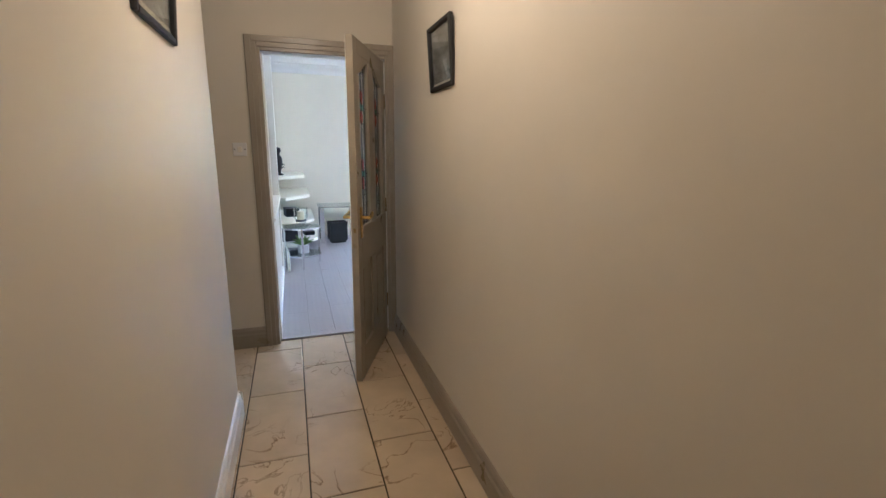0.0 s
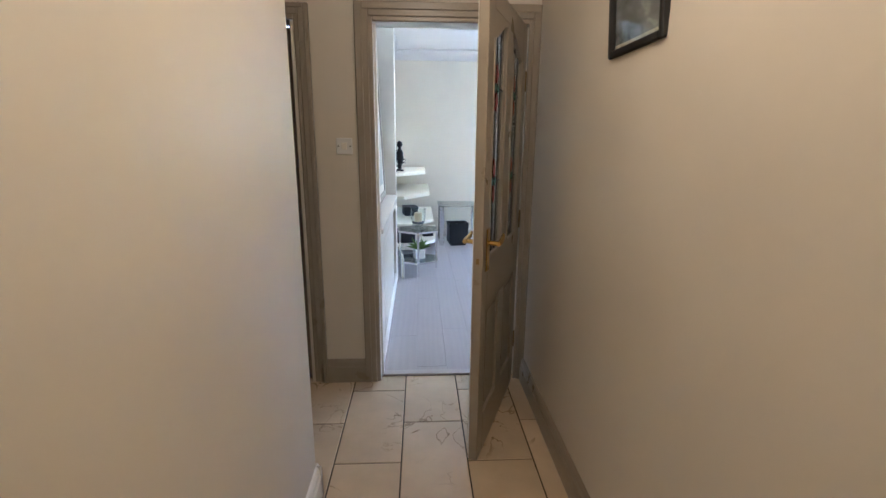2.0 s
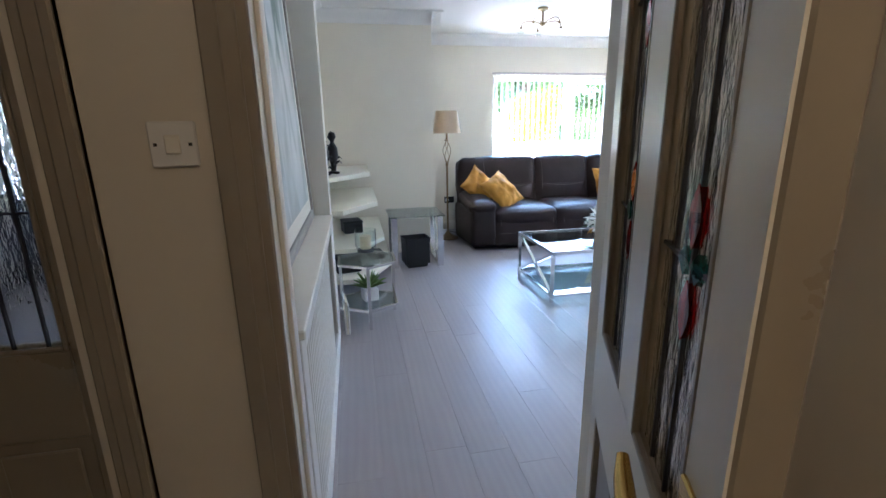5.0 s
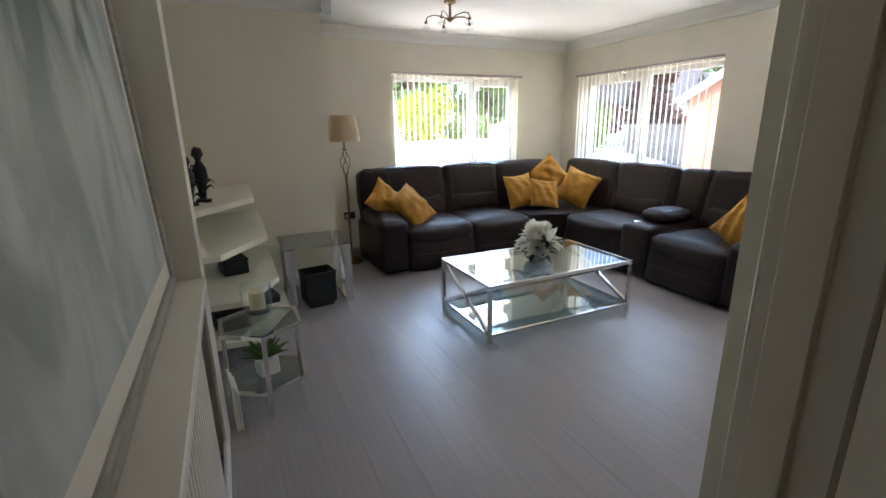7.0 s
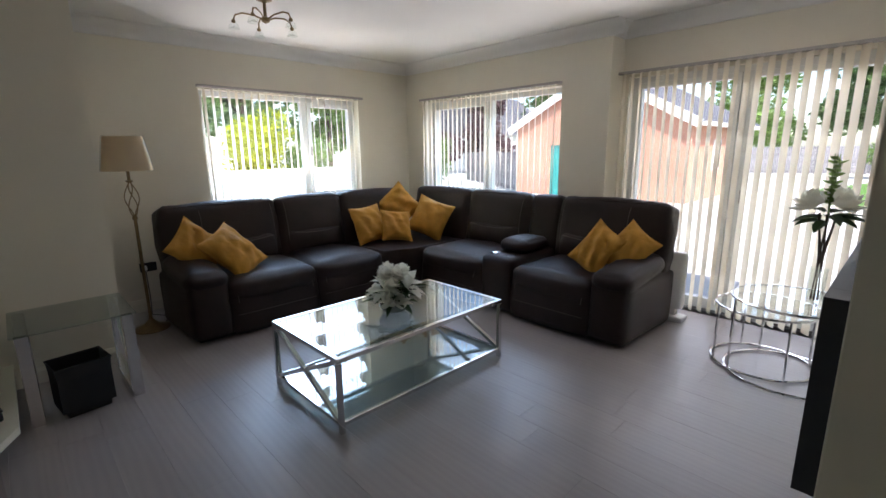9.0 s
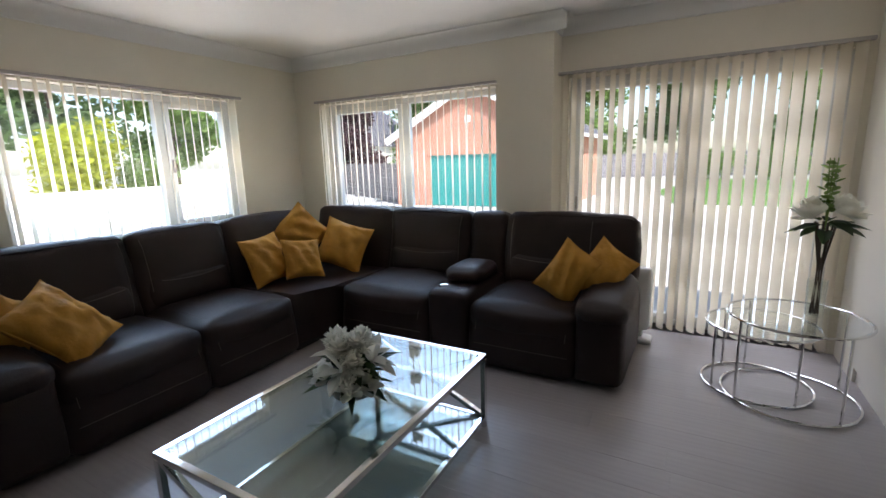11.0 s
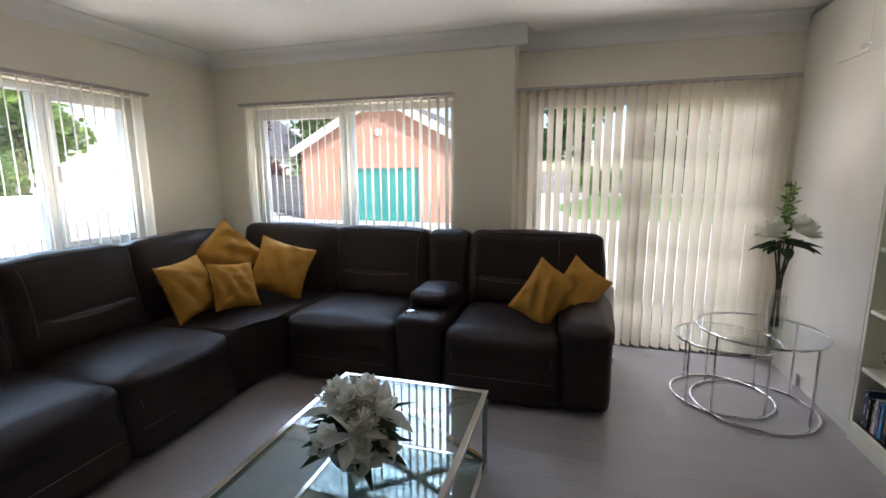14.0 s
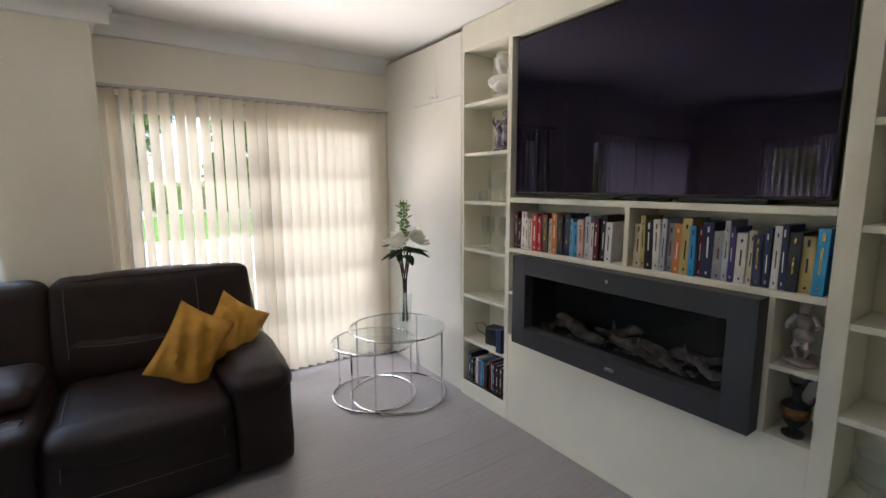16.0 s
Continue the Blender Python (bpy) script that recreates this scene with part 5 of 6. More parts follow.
for i in range(4):
    bm = bmesh.new()
    a0 = radians(90 * i)
    tube(bm, [((0.01 + 0.042 * math.sin(math.pi * u)) * math.cos(a0 + 2.2 * u), (0.01 + 0.042 * math.sin(math.pi * u)) * math.sin(a0 + 2.2 * u), 0.99 + 0.28 * u) for u in np.linspace(0, 1, 14)], 0.0045, 6)
    part("cage_bar", bm, M["antique"], fl, smooth=True)
part("collar", lathe([(0.006, 1.265), (0.024, 1.275), (0.03, 1.285), (0.012, 1.29), (0.012, 1.40), (0.0, 1.40)], 14), M["antique"], fl, smooth=True)
shade_m = translucent(mat("cream lampshade fabric", (0.74, 0.61, 0.44), 0.8, var=0.05, scale=12, bump=0.1, bscale=300), 0.45, (0.8, 0.64, 0.44))
part("shade", lathe([(0.178, 1.365), (0.135, 1.635), (0.132, 1.635), (0.175, 1.365)], 36), shade_m, fl, "cream fabric drum shade", True)
fb = lathe([(0.186, 1.36), (0.150, 1.62), (0.139, 1.645)], 40)
for v in fb.verts:
    v.co += noise.noise_vector(v.co * 14) * 0.006
part("wrapper", fb, M["clear"], fl, "clear plastic wrapping", True)
so = thing("socket", "dark double wall socket with a white plug", "socket", (1.44, YF, 0.43))
part("plate", B((-0.07, 0.07, -0.012, 0, -0.043, 0.043), bevel=0.003), M["black"], so)
part("plug", B((-0.06, -0.015, -0.05, -0.012, -0.025, 0.022), bevel=0.008), M["upvc"], so, "white plug")
cbm = bmesh.new()
tube(cbm, [(1.41, 8.86, 0.40), (1.41, 8.83, 0.15), (1.38, 8.7, 0.012), (1.50, 8.55, 0.008), (1.42, 8.4, 0.008), (1.28, 8.46, 0.008)], 0.004, 6)
tagged(part("power_cable", cbm, M["black"]), "thin black power cable on the floor", "cable")

cl = thing("chandelier", "antique brass ceiling light with five curved arms", "lamp", (2.16, 7.42, CH))
part("rose", lathe([(0.0, 0), (0.055, 0), (0.055, -0.02), (0.02, -0.03), (0.012, -0.04), (0.012, -0.13), (0.03, -0.14), (0.03, -0.165), (0.0, -0.18)], 20), M["antique"], cl, smooth=True)
for i in range(5):
    a = radians(72 * i + 8)
    c, s = math.cos(a), math.sin(a)
    bm = bmesh.new()
    tube(bm, [(0.02 * c, 0.02 * s, -0.15), (0.08 * c, 0.08 * s, -0.125), (0.16 * c, 0.16 * s, -0.115), (0.21 * c, 0.21 * s, -0.13), (0.225 * c, 0.225 * s, -0.165)], 0.006, 7)
    ar = part("arm", bm, M["antique"], cl, smooth=True)
    mm = Matrix.Translation((0.225 * c, 0.225 * s, -0.165))
    part("cup", lathe([(0.0, 0.005), (0.012, 0.0), (0.016, -0.012), (0.012, -0.02)], 12, mm), M["antique"], ar, smooth=True)
    part("glass_shade", lathe([(0.012, -0.018), (0.030, -0.035), (0.040, -0.065), (0.038, -0.066), (0.0, -0.04)], 16, mm), M["clear"], ar, "clear glass shade", True)


# ---- flowers ----
PET = translucent(mat("white petal", (0.93, 0.92, 0.86), 0.6, var=0.05, scale=30), 0.45, (0.95, 0.95, 0.85))
CENT = mat("yellow centre", (0.55, 0.5, 0.15), 0.7, var=0.2)


def petal(bm, base, d, L, w, cup, roll=0.0):
    """One bent petal or leaf along d."""
    d = Vector(d).normalized()
    side = d.cross(Vector((0, 0, 1)))
    side = side.normalized() if side.length > 1e-3 else Vector((1, 0, 0))
    up = side.cross(d)
    n = 5
    ring = []
    for i in range(n + 1):
        u = i / n
        p = Vector(base) + d * L * u + up * cup * L * (u * u)
        ww = w * math.sin(math.pi * (0.12 + 0.88 * u)) ** 0.8 if i < n else 0.002
        ring.append([bm.verts.new(p - side * ww / 2 + up * ww * 0.18), bm.verts.new(p - up * ww * 0.06), bm.verts.new(p + side * ww / 2 + up * ww * 0.18)])
    for A, C in zip(ring, ring[1:]):
        for j in (0, 1):
            bm.faces.new((A[j], A[j + 1], C[j + 1], C[j]))


def bloom(parent, c, kind, r, seed, axis=(0, 0, 1)):
    rng = random.Random(seed)
    bm = bmesh.new()
    q = Vector(axis).normalized().to_track_quat("Z", "Y")
    if kind == "mum":
        for v in bmesh.ops.create_icosphere(bm, subdivisions=2, radius=r * 0.62)["verts"]:
            v.co += Vector(c)
        for i in range(130):
            e, a = math.acos(1 - 1.6 * rng.random()), rng.uniform(0, 6.28)
            petal(bm, c, q @ Vector((math.sin(e) * math.cos(a), math.sin(e) * math.sin(a), math.cos(e))), r * rng.uniform(0.82, 1.05), r * 0.46, 0.30)
    elif kind == "lily":
        for i in range(6):
            a = radians(60 * i + rng.uniform(-8, 8))
            petal(bm, c, q @ Vector((math.cos(a), math.sin(a), 0.8)), r * 1.2, r * 0.62, -0.22)
    else:
        for k, (e, n, s) in enumerate(((1.25, 7, 1.0), (0.95, 6, 0.9), (0.6, 5, 0.8), (0.25, 4, 0.7))):
            for i in range(n):
                a = 6.28 * i / n + k * 0.5
                petal(bm, c, q @ Vector((math.sin(e) * math.cos(a), math.sin(e) * math.sin(a), math.cos(e))), r * s, r * 0.95, 0.55)
    part("bloom", bm, PET, parent, "white artificial bloom", True)


fa = thing("flower_bowl", "white artificial lilies and roses in a grey bowl", "flowers", (2.32, 6.18, HT - 0.002))
part("bowl", lathe([(0.0, 0.001), (0.05, 0.001), (0.085, 0.02), (0.102, 0.05), (0.098, 0.085), (0.09, 0.085), (0.09, 0.05), (0.0, 0.04)], 28), mat("frosted grey glass", (0.30, 0.31, 0.29), 0.25, var=0.2, scale=14), fa, "frosted grey bowl", True)
bm = bmesh.new()
rng = random.Random(3)
for i in range(46):
    a = rng.uniform(0, 6.28)
    petal(bm, (0.03 * math.cos(a), 0.03 * math.sin(a), rng.uniform(0.08, 0.16)), (math.cos(a), math.sin(a), rng.uniform(-0.1, 0.7)), rng.uniform(0.12, 0.21), rng.uniform(0.03, 0.055), -0.22)
part("foliage", bm, M["leafshade"], fa, "dark green leaves", True)
bm = bmesh.new()
for i in range(9):
    a = rng.uniform(0, 6.28)
    tube(bm, [(0.02 * math.cos(a), 0.02 * math.sin(a), 0.06), (0.05 * math.cos(a), 0.05 * math.sin(a), 0.28)], 0.004, 5)
part("stems", bm, M["leafmid"], fa)
for i, (x, y, z, k, r, ax) in enumerate(((-0.035, 0.02, 0.28, "mum", 0.072, (-0.2, -0.1, 1)), (0.05, -0.02, 0.29, "mum", 0.072, (0.3, -0.2, 1)), (0.0, 0.06, 0.30, "mum", 0.068, (0, 0.3, 1)), (-0.085, -0.03, 0.17, "lily", 0.09, (-0.7, -0.5, 0.6)), (0.05, -0.07, 0.17, "lily", 0.095, (0.5, -0.8, 0.6)),
                                         (0.10, 0.04, 0.16, "lily", 0.085, (0.8, 0.4, 0.6)), (-0.03, -0.10, 0.10, "rose", 0.062, (-0.3, -1, 0.5)), (0.10, -0.05, 0.12, "rose", 0.055, (1, -0.5, 0.5)), (-0.09, 0.05, 0.13, "rose", 0.06, (-1, 0.6, 0.6)), (0.0, -0.04, 0.30, "mum", 0.068, (0, -0.5, 1)), (-0.06, -0.06, 0.24, "mum", 0.06, (-0.5, -0.6, 0.8)), (0.03, 0.10, 0.17, "lily", 0.085, (0.1, 1, 0.6)), (-0.10, -0.08, 0.11, "rose", 0.055, (-1, -0.6, 0.4)))):
    bloom(fa, (x * 1.12, y * 1.12, z - (0.035 if k == "mum" else 0.0)), k, r * (1.0 if k == "mum" else 1.18), i, ax)

fv = thing("flower_vase", "clear glass vase with white magnolias and eucalyptus", "flowers", (4.15, 4.20, 0.527))
part("vase", lathe([(0.0, 0.001), (0.045, 0.001), (0.05, 0.22), (0.047, 0.22), (0.042, 0.012), (0.0, 0.012)], 24), M["clear"], fv, "clear glass vase", True)
bm = bmesh.new()
for i in range(6):
    a = 1.05 * i
    tube(bm, [(0.02 * math.cos(a), 0.02 * math.sin(a), 0.015), (0.012 * math.cos(a + 1), 0.012 * math.sin(a + 1), 0.3), (0.05 * math.cos(a), 0.05 * math.sin(a), 0.56)], 0.0055, 6)
part("stems", bm, M["bark"], fv, "brown stems")
bm = bmesh.new()
for i in range(13):
    a = 0.5 * i + rng.uniform(-0.2, 0.2)
    petal(bm, (0.03 * math.cos(a), 0.03 * math.sin(a), 0.54 + rng.uniform(-0.03, 0.03)), (math.cos(a), math.sin(a), rng.uniform(-0.2, 0.35)), rng.uniform(0.14, 0.19), 0.07, -0.25)
part("leaves", bm, M["leafshade"], fv, "dark magnolia leaves", True)
bm = bmesh.new()
for k in range(3):
    for i in range(12):
        a, z = i * 2.4 + k, 0.62 + i * 0.024
        petal(bm, (0.02 * (k - 1), 0.015 * (k - 1), z), (math.cos(a), math.sin(a), 0.4), 0.05, 0.04, 0.1)
    tube(bm, [(0, 0, 0.5), (0.02 * (k - 1), 0.015 * (k - 1), 0.92)], 0.003, 5)
part("eucalyptus", bm, M["leafmid"], fv, "round green eucalyptus leaves", True)
for i, (x, y, z, ax) in enumerate(((-0.06, 0.08, 0.60, (-0.6, 0.7, 0.7)), (-0.05, -0.07, 0.61, (-0.6, -0.7, 0.7)), (0.06, -0.02, 0.62, (0.8, 0, 0.7)))):
    bloom(fv, (x, y, z), "rose", 0.105, 30 + i, ax)

ht = thing("heater", "white plastic upright heater behind a sofa", "heater", (4.66, 5.22, 0))
part("panel", RB(0.09, 0.22, 0.52, 0.04, 6, 0.0, Matrix.Translation((0, 0, 0.36))), M["upvc"], ht, smooth=True)
part("foot", RB(0.16, 0.26, 0.05, 0.02, 4, 0.0, Matrix.Translation((0, 0, 0.025))), M["upvc"], ht, smooth=True)
part("column", B((-0.03, 0.03, -0.06, 0.06, 0.045, 0.14), bevel=0.01), M["upvc"], ht)


# ---- on the shelves ----
def book_row(x0, x1, z, hmin, hmax, seed, label, tmin=0.018, tmax=0.042, order=""):
    rng = random.Random(seed)
    pal = dict(k=(0.015, 0.015, 0.02), m=(0.13, 0.012, 0.015), w=(0.72, 0.70, 0.66), c=(0.66, 0.58, 0.44), r=(0.50, 0.03, 0.025), b=(0.08, 0.04, 0.025), o=(0.62, 0.22, 0.05),
               n=(0.02, 0.028, 0.09), l=(0.20, 0.45, 0.60), t=(0.02, 0.30, 0.60), p=(0.62, 0.40, 0.34), g=(0.30, 0.31, 0.34), y=(0.52, 0.40, 0.14), s=(0.50, 0.52, 0.56), v=(0.10, 0.07, 0.26))
    x, num = x1, 0
    while x - tmax > x0:
        th, h, dp = rng.uniform(tmin, tmax), rng.uniform(hmin, hmax), rng.uniform(0.14, 0.17)
        ch = order[num % len(order)]
        num += 1
        c = pal[ch]
        key = "book cover " + ch
        m = bpy.data.materials.get(key) or mat(key, c, 0.38, var=0.12, scale=18)
        t = thing("book", label, "book", (x - th / 2, YU - 0.02 - dp - rng.uniform(0, 0.02), z), 0, group="books")
        t.matrix_world = t.matrix_world @ pose(0, 0, 0, 0, rng.uniform(-1.5, 1.5), 0)
        part("cover", B((-th / 2, -th / 2 + 0.003, 0, dp, 0.0, h), (th / 2 - 0.003, th / 2, 0, dp, 0.0, h), (-th / 2 + 0.003, th / 2 - 0.003, dp - 0.004, dp + 0.001, 0.0, h)), m, t)
        part("pages", B((-th / 2 + 0.003, th / 2 - 0.003, 0.004, dp - 0.004, 0.003, h - 0.004)), M["cream"], t, "cream paper pages")
        ink = M["white"] if sum(c) < 0.9 else M["black"]
        if rng.random() < 0.35:
            ink = M["brass"]
        a = rng.uniform(0.25, 0.4) * h
        for wq, z0, z1 in ((0.08, a, a + h * rng.uniform(0.25, 0.4)), (0.10, h * 0.82, h * rng.uniform(0.86, 0.95)), (0.09, h * 0.07, h * 0.12)):
            part("lettering", B((-th * wq, th * wq, dp + 0.001, dp + 0.0016, z0, z1)), ink, t, "bar of lettering")
        x -= th + 0.001
    return x


BK = "hardback book with a printed spine on a shelf"
book_row(2.60, 3.345, 1.16, 0.19, 0.245, 21, BK, 0.022, 0.044, order="mkwwcrrbcoknltpsw")
book_row(1.775, 2.53, 1.16, 0.20, 0.25, 22, BK, 0.020, 0.042, order="cykwsgoytmngsvwcnnwnkyttrk")
book_row(3.44, 3.80, 0.12, 0.17, 0.215, 23, BK, 0.016, 0.034, order="nkbwvtgkmw")

GL = M["clear"]


def glassware(x, y, z, prof, label, cat="glass", seg=20):
    o = part(cat.replace(" ", "_"), lathe(prof, seg), GL, smooth=True)
    o.location = (x, y, z + 0.001)
    return tagged(o, label, cat, group="glassware")


FL = [(0.0, 0), (0.032, 0.002), (0.006, 0.008), (0.004, 0.08), (0.02, 0.11), (0.03, 0.16), (0.024, 0.23), (0.022, 0.23), (0.027, 0.16), (0.0, 0.10)]
for x, y in ((3.70, 3.80), (3.60, 3.84), (3.52, 3.78), (3.46, 3.85)):
    glassware(x, y, 1.11, FL, "tall clear wine glass on a cream shelf", "wine glass")
BO = [(0.0, 0), (0.045, 0.002), (0.02, 0.015), (0.015, 0.06), (0.05, 0.08), (0.07, 0.12), (0.055, 0.17), (0.06, 0.20), (0.055, 0.20), (0.05, 0.17), (0.064, 0.12), (0.0, 0.075)]
glassware(3.58, 3.80, 1.44, BO, "cut crystal bowl on a tall foot", "crystal bowl")
TU = [(0.0, 0), (0.028, 0.0), (0.03, 0.075), (0.028, 0.075), (0.025, 0.006), (0.0, 0.006)]
for x in (3.74, 3.68, 3.45):
    glassware(x, 3.84, 1.44, TU, "small clear glass tumbler on a shelf", "tumbler")
glassware(3.52, 3.82, 0.77, [(0.0, 0), (0.03, 0.0), (0.055, 0.03), (0.05, 0.06), (0.047, 0.06), (0.0, 0.008)], "low clear glass bowl on a shelf", "glass bowl")
glassware(1.45, 3.80, 1.42, [(0.0, 0), (0.06, 0.0), (0.09, 0.05), (0.06, 0.11), (0.075, 0.14), (0.07, 0.14), (0.055, 0.11), (0.0, 0.01)], "large clear glass bowl on a shelf", "glass bowl")
for i, x in enumerate((1.60, 1.50, 1.38)):
    glassware(x, 3.80, 0.43, TU if i else BO, "clear glass ornament on a low shelf", "glass ornament")
o = part("plate", lathe([(0.0, 0), (0.07, 0.001), (0.12, 0.018), (0.118, 0.022), (0.0, 0.006)], 24), M["black"], smooth=True)
o.location = (1.45, 3.80, 1.761)
tagged(o, "dark shallow dish on a cream shelf", "dish")


def carved(name, at, rz, material, label, solids, limbs, lump, seed):
    """A figure in one mesh: (centre, radii) solids and tapered (points, radii) limbs, softened by a fine carving."""
    bm = bmesh.new()
    for c, r in solids:
        for v in bmesh.ops.create_icosphere(bm, subdivisions=3, radius=1.0)["verts"]:
            v.co = Vector((c[0] + v.co.x * r[0], c[1] + v.co.y * r[1], c[2] + v.co.z * r[2]))
    for pts, rr in limbs:
        tube(bm, pts, rr, 9)
    for v in bm.verts:
        v.co += noise.noise_vector(v.co * 45 + Vector((seed, 0, 0))) * lump
        v.co.z = max(v.co.z, 0.0)
    o = part(name, bm, material, smooth=True)
    o.matrix_world = pose(*at, 0, 0, rz)
    return tagged(o, label, "figurine")


plaster = mat("white plaster", (0.74, 0.72, 0.66), 0.5, var=0.06, scale=20)
carved("bust", (3.55, 3.80, 2.10), 30, plaster, "white plaster classical bust on a shelf",
       [((0, 0, 0.015), (0.06, 0.06, 0.018)), ((0, 0, 0.11), (0.095, 0.055, 0.05)), ((0.0, 0.01, 0.085), (0.055, 0.05, 0.055)), ((0, 0.01, 0.225), (0.042, 0.052, 0.055)), ((0, -0.02, 0.235), (0.045, 0.045, 0.05)), ((0, -0.055, 0.215), (0.022, 0.022, 0.022)), ((0, 0.06, 0.215), (0.008, 0.014, 0.014)), ((0, 0.0, 0.27), (0.038, 0.045, 0.022))],
       [([(0, 0, 0.02), (0, 0, 0.07)], [0.04, 0.03]), ([(0, 0, 0.12), (0, 0, 0.20)], [0.036, 0.028])], 0.006, 2)
porc = mat("glazed painted porcelain", (0.42, 0.36, 0.34), 0.2, var=0.55, scale=14)
carved("figurine", (3.52, 3.80, 1.77), 0, mat("blue painted porcelain", (0.22, 0.20, 0.24), 0.22, var=0.8, scale=22), "blue and brown painted porcelain figurine group",
       [((0, 0, 0.012), (0.085, 0.06, 0.016)), ((-0.02, 0, 0.08), (0.036, 0.036, 0.07)), ((-0.02, 0, 0.165), (0.03, 0.026, 0.042)), ((-0.02, 0.005, 0.235), (0.02, 0.022, 0.026)), ((0.045, 0, 0.07), (0.03, 0.03, 0.06)), ((0.048, 0, 0.135), (0.024, 0.022, 0.032)), ((0.05, 0.005, 0.185), (0.017, 0.018, 0.02))],
       [([(-0.045, 0, 0.19), (-0.075, 0.02, 0.16), (-0.06, 0.04, 0.13)], [0.012, 0.010, 0.007]), ([(0.005, 0, 0.19), (0.03, 0.03, 0.165), (0.05, 0.03, 0.15)], [0.012, 0.010, 0.007]), ([(0.07, 0, 0.15), (0.085, 0.02, 0.19), (0.08, 0.02, 0.22)], [0.010, 0.008, 0.006])], 0.006, 5)
carved("figurine", (1.84, 3.82, 0.88), 0, porc, "grey and pink porcelain figurine on a base",
       [((0, 0, 0.014), (0.052, 0.045, 0.018)), ((0, 0, 0.115), (0.034, 0.028, 0.034)), ((0, 0, 0.165), (0.028, 0.022, 0.034)), ((0, 0.004, 0.222), (0.019, 0.02, 0.023)), ((0, -0.004, 0.232), (0.02, 0.02, 0.018))],
       [([(0.012, 0, 0.11), (0.02, 0.02, 0.075), (0.008, 0.01, 0.02)], [0.017, 0.013, 0.009]), ([(-0.012, 0, 0.11), (-0.018, 0.01, 0.07), (-0.012, 0.0, 0.02)], [0.017, 0.013, 0.009]), ([(0.026, 0, 0.19), (0.05, 0.012, 0.155), (0.045, 0.03, 0.14)], [0.010, 0.008, 0.006]), ([(-0.026, 0, 0.19), (-0.052, 0.012, 0.16), (-0.04, 0.03, 0.15)], [0.010, 0.008, 0.006])], 0.004, 7)
jg = thing("jug", "black and bronze ornamental Greek-style jug", "jug", (1.84, 3.82, 0.601), 20)
part("body", lathe([(0.0, 0), (0.036, 0), (0.038, 0.010), (0.018, 0.020), (0.015, 0.032), (0.034, 0.055), (0.046, 0.085), (0.048, 0.112), (0.040, 0.128), (0.020, 0.140), (0.014, 0.160), (0.016, 0.180), (0.024, 0.198), (0.021, 0.198), (0.012, 0.175), (0.0, 0.17)], 24), M["black"], jg, smooth=True)
part("band", lathe([(0.0445, 0.078), (0.0485, 0.098), (0.0494, 0.112), (0.047, 0.119)], 24), mat("bronze figure band", (0.20, 0.10, 0.04), 0.4, 0.3, var=0.8, scale=40), jg, "bronze figured band", True)
bm = bmesh.new()
petal(bm, (0.008, 0, 0.185), (1, 0, 0.9), 0.05, 0.036, 0.4)
petal(bm, (-0.004, 0.006, 0.185), (-0.3, 0.7, 0.8), 0.03, 0.03, 0.3)
part("spout", bm, M["black"], jg, smooth=True)
bm = bmesh.new()
tube(bm, [(-0.014, 0, 0.185), (-0.024, 0, 0.222), (-0.048, 0, 0.238), (-0.070, 0, 0.222), (-0.072, 0, 0.190), (-0.055, 0, 0.155), (-0.040, 0, 0.122)], [0.006, 0.0075, 0.008, 0.008, 0.0075, 0.0065, 0.006], 8)
part("handle", bm, M["black"], jg, smooth=True)
sp = thing("speaker", "small black desktop speaker with a loose cable", "speaker", (3.58, 3.80, 0.44), 10)
part("body", B((-0.06, 0.06, -0.05, 0.05, 0, 0.13), bevel=0.01), M["black"], sp)
bm = bmesh.new()
tube(bm, [(0.05, 0.02, 0.05), (0.12, 0.05, 0.09), (0.15, 0.04, 0.13), (0.10, 0.02, 0.14), (0.06, 0, 0.1)], 0.003, 6)
part("cable", bm, M["black"], sp)
nv = thing("box", "dark navy upright gift box on a shelf", "box", (3.44, 3.84, 0.44))
part("body", B((-0.025, 0.025, -0.07, 0.06, 0, 0.13), bevel=0.002), mat("navy card", (0.02, 0.035, 0.12), 0.5, var=0.1), nv)
part("lid", B((-0.027, 0.027, -0.072, 0.062, 0.13, 0.165), bevel=0.002), bpy.data.materials["navy card"], nv)
md = thing("media_box", "flat black media box under a television", "media player", (2.15, 3.82, 1.475))
part("body", B((-0.17, 0.17, -0.06, 0.05, 0, 0.022), bevel=0.006), M["black"], md)
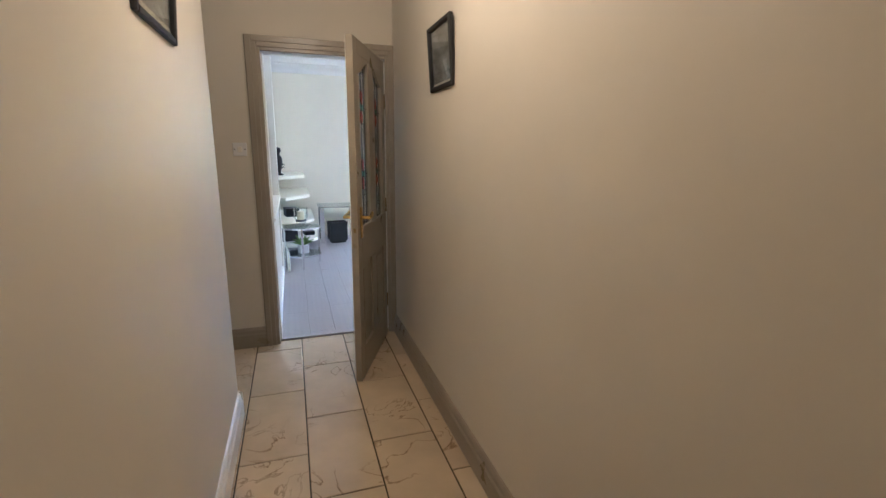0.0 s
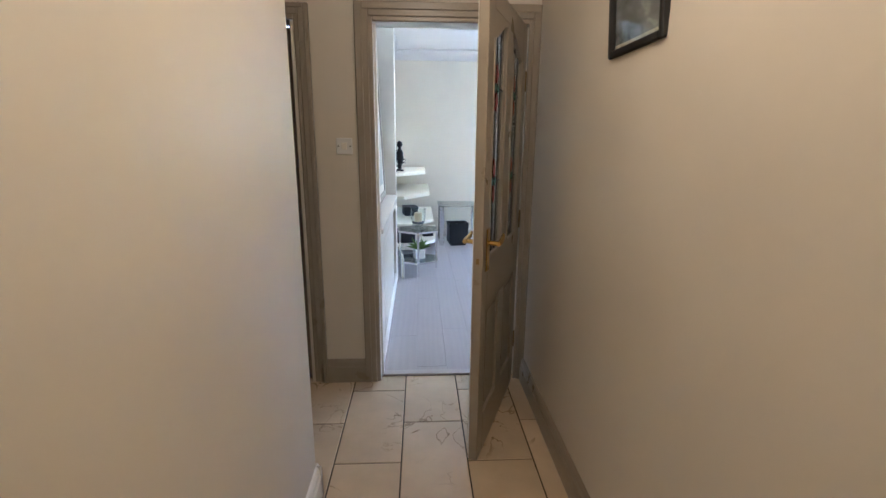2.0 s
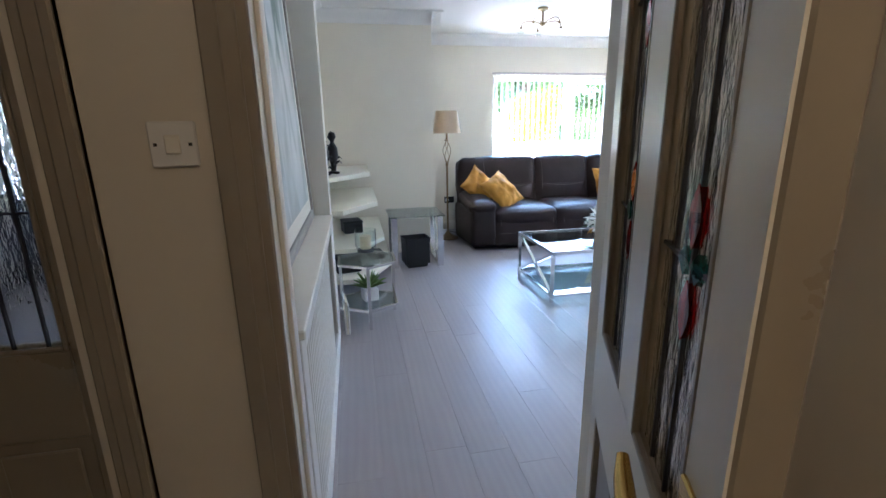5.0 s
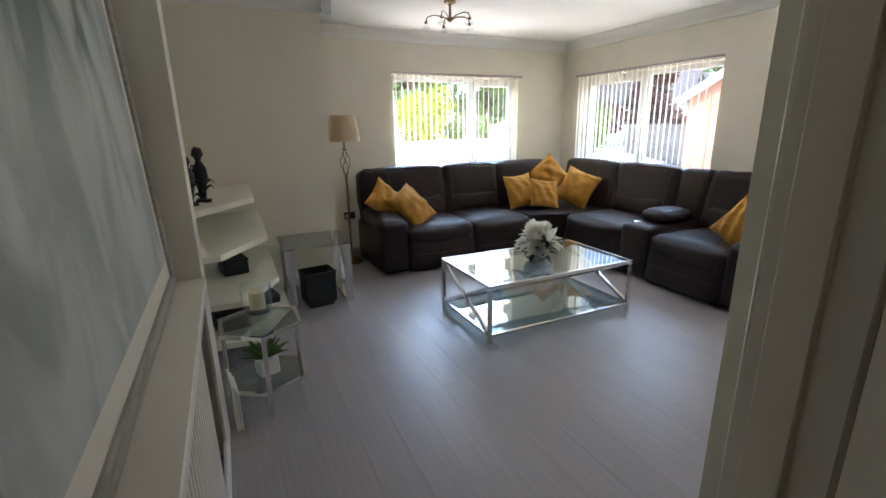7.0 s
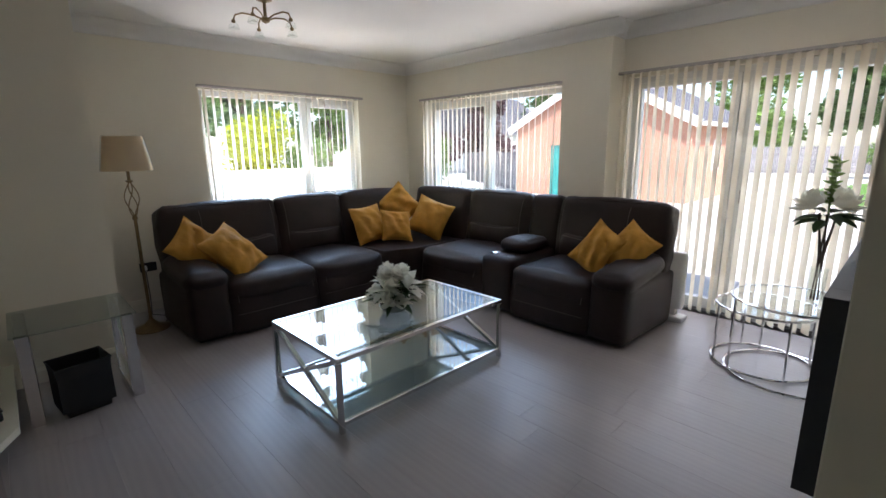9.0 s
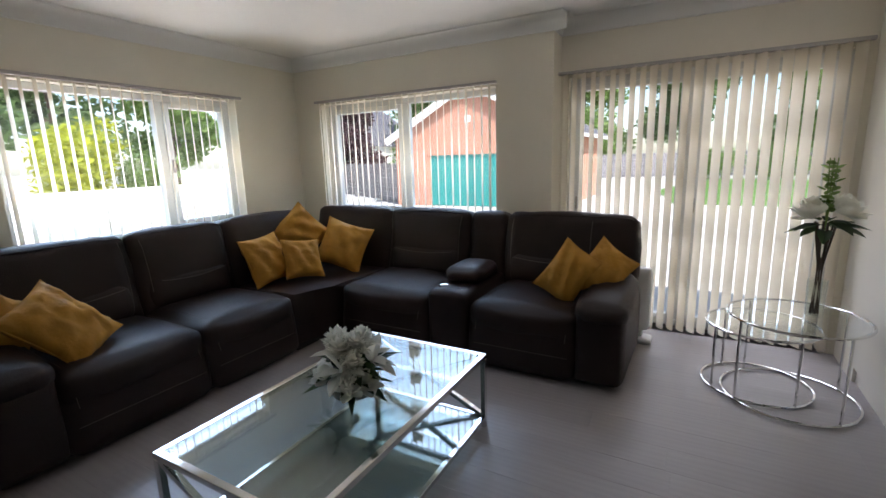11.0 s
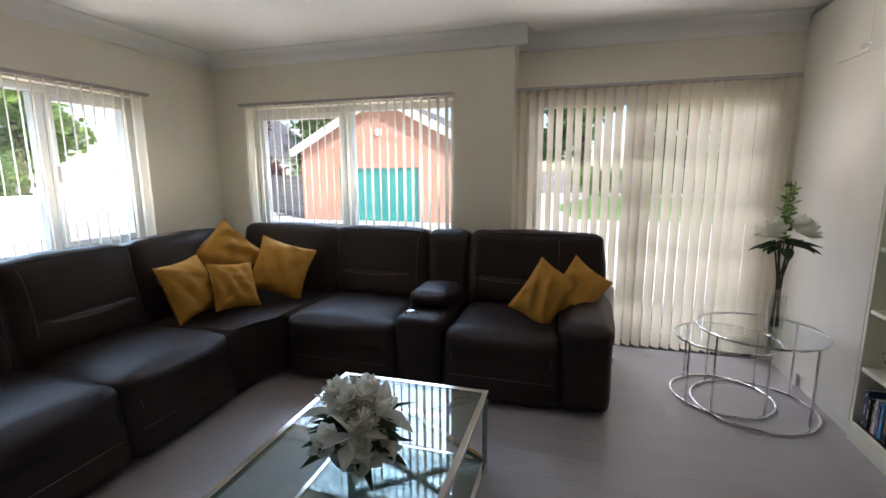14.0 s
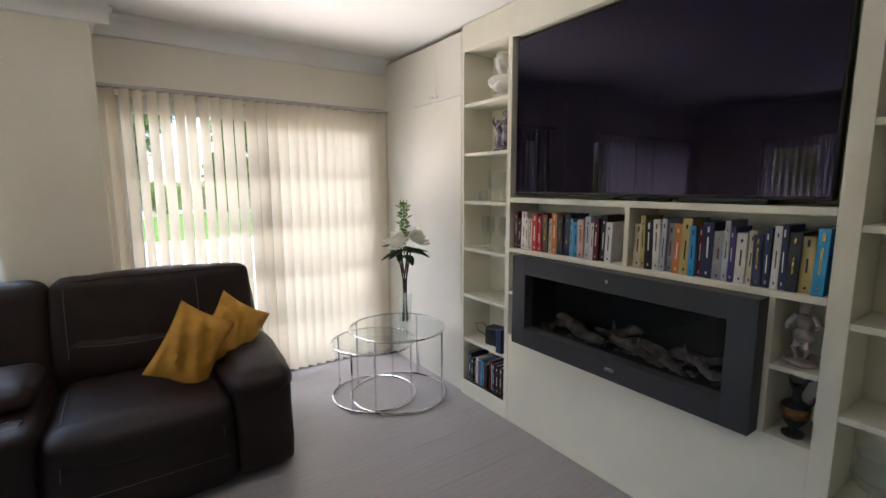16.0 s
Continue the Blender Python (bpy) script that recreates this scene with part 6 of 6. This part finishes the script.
part("remote", B((0.22, 0.38, -0.01, 0.03, 0, 0.014), bevel=0.005), M["black"], md)
cbm = bmesh.new()
tube(cbm, [(2.62, 3.78, 1.50), (2.66, 3.84, 1.482), (2.56, 3.87, 1.480), (2.50, 3.86, 1.480), (2.48, 3.82, 1.49)], 0.003, 6)
tagged(part("cable", cbm, M["black"]), "thin black cable on a shelf edge", "cable")


# ---- floors, piece by piece ----
flo = thing("floor", "grey-washed oak laminate floor in long boards", "floor", kind="structure")
part("underlay", B((XL - 0.15, XP + 0.2, 3.555, YF + 0.2, -0.12, -0.006)), M["under"], flo)
rng = random.Random(11)
PW, PLN = 0.192, 1.29
shapes = {}
n = 0
x = XL
while x < XP:
    y = 3.56 - rng.uniform(0, PLN)
    while y < YF:
        a, b = max(y, 3.56), min(y + PLN, YF)
        if b - a > 0.03:
            key = round(b - a, 3)
            m = pose(x, a, 0)
            if key not in shapes:
                shapes[key] = part("board", B((0.0003, PW - 0.0003, 0.0003, b - a - 0.0003, -0.006, 0.0), bevel=0.0004), M["oak"], flo)
                shapes[key].matrix_basis = m
            else:
                again(shapes[key], "board", m, flo)
        y += PLN
    x += PW
fh = thing("floor_hall", "cream marble tile floor with dark joints", "floor", kind="structure")
part("bed", B((-1.6, HR, -1.6, 3.555, -0.12, -0.004)), M["grout"], fh)
TW, TL = 0.3025, 0.606
xs = [-0.204 + TW * k for k in range(-5, 4)]
shapes = {}
for k, x in enumerate(xs):
    off = 2.77 if (k - 5) % 2 == 0 else 3.07
    y = off - 8 * TL
    while y < 3.545:
        a, b = max(y, -1.6), min(y + TL, 3.545)
        x1 = min(x + TW, HR)
        if b - a > 0.03 and x1 - x > 0.02:
            key = (round(b - a, 3), round(x1 - x, 3))
            m = pose(x, a, 0)
            if key not in shapes:
                shapes[key] = part("tile", B((0.003, x1 - x - 0.003, 0.003, b - a - 0.003, -0.006, 0.0), bevel=0.002), M["tile"], fh)
                shapes[key].matrix_basis = m
            else:
                again(shapes[key], "tile", m, fh)
        y += TL
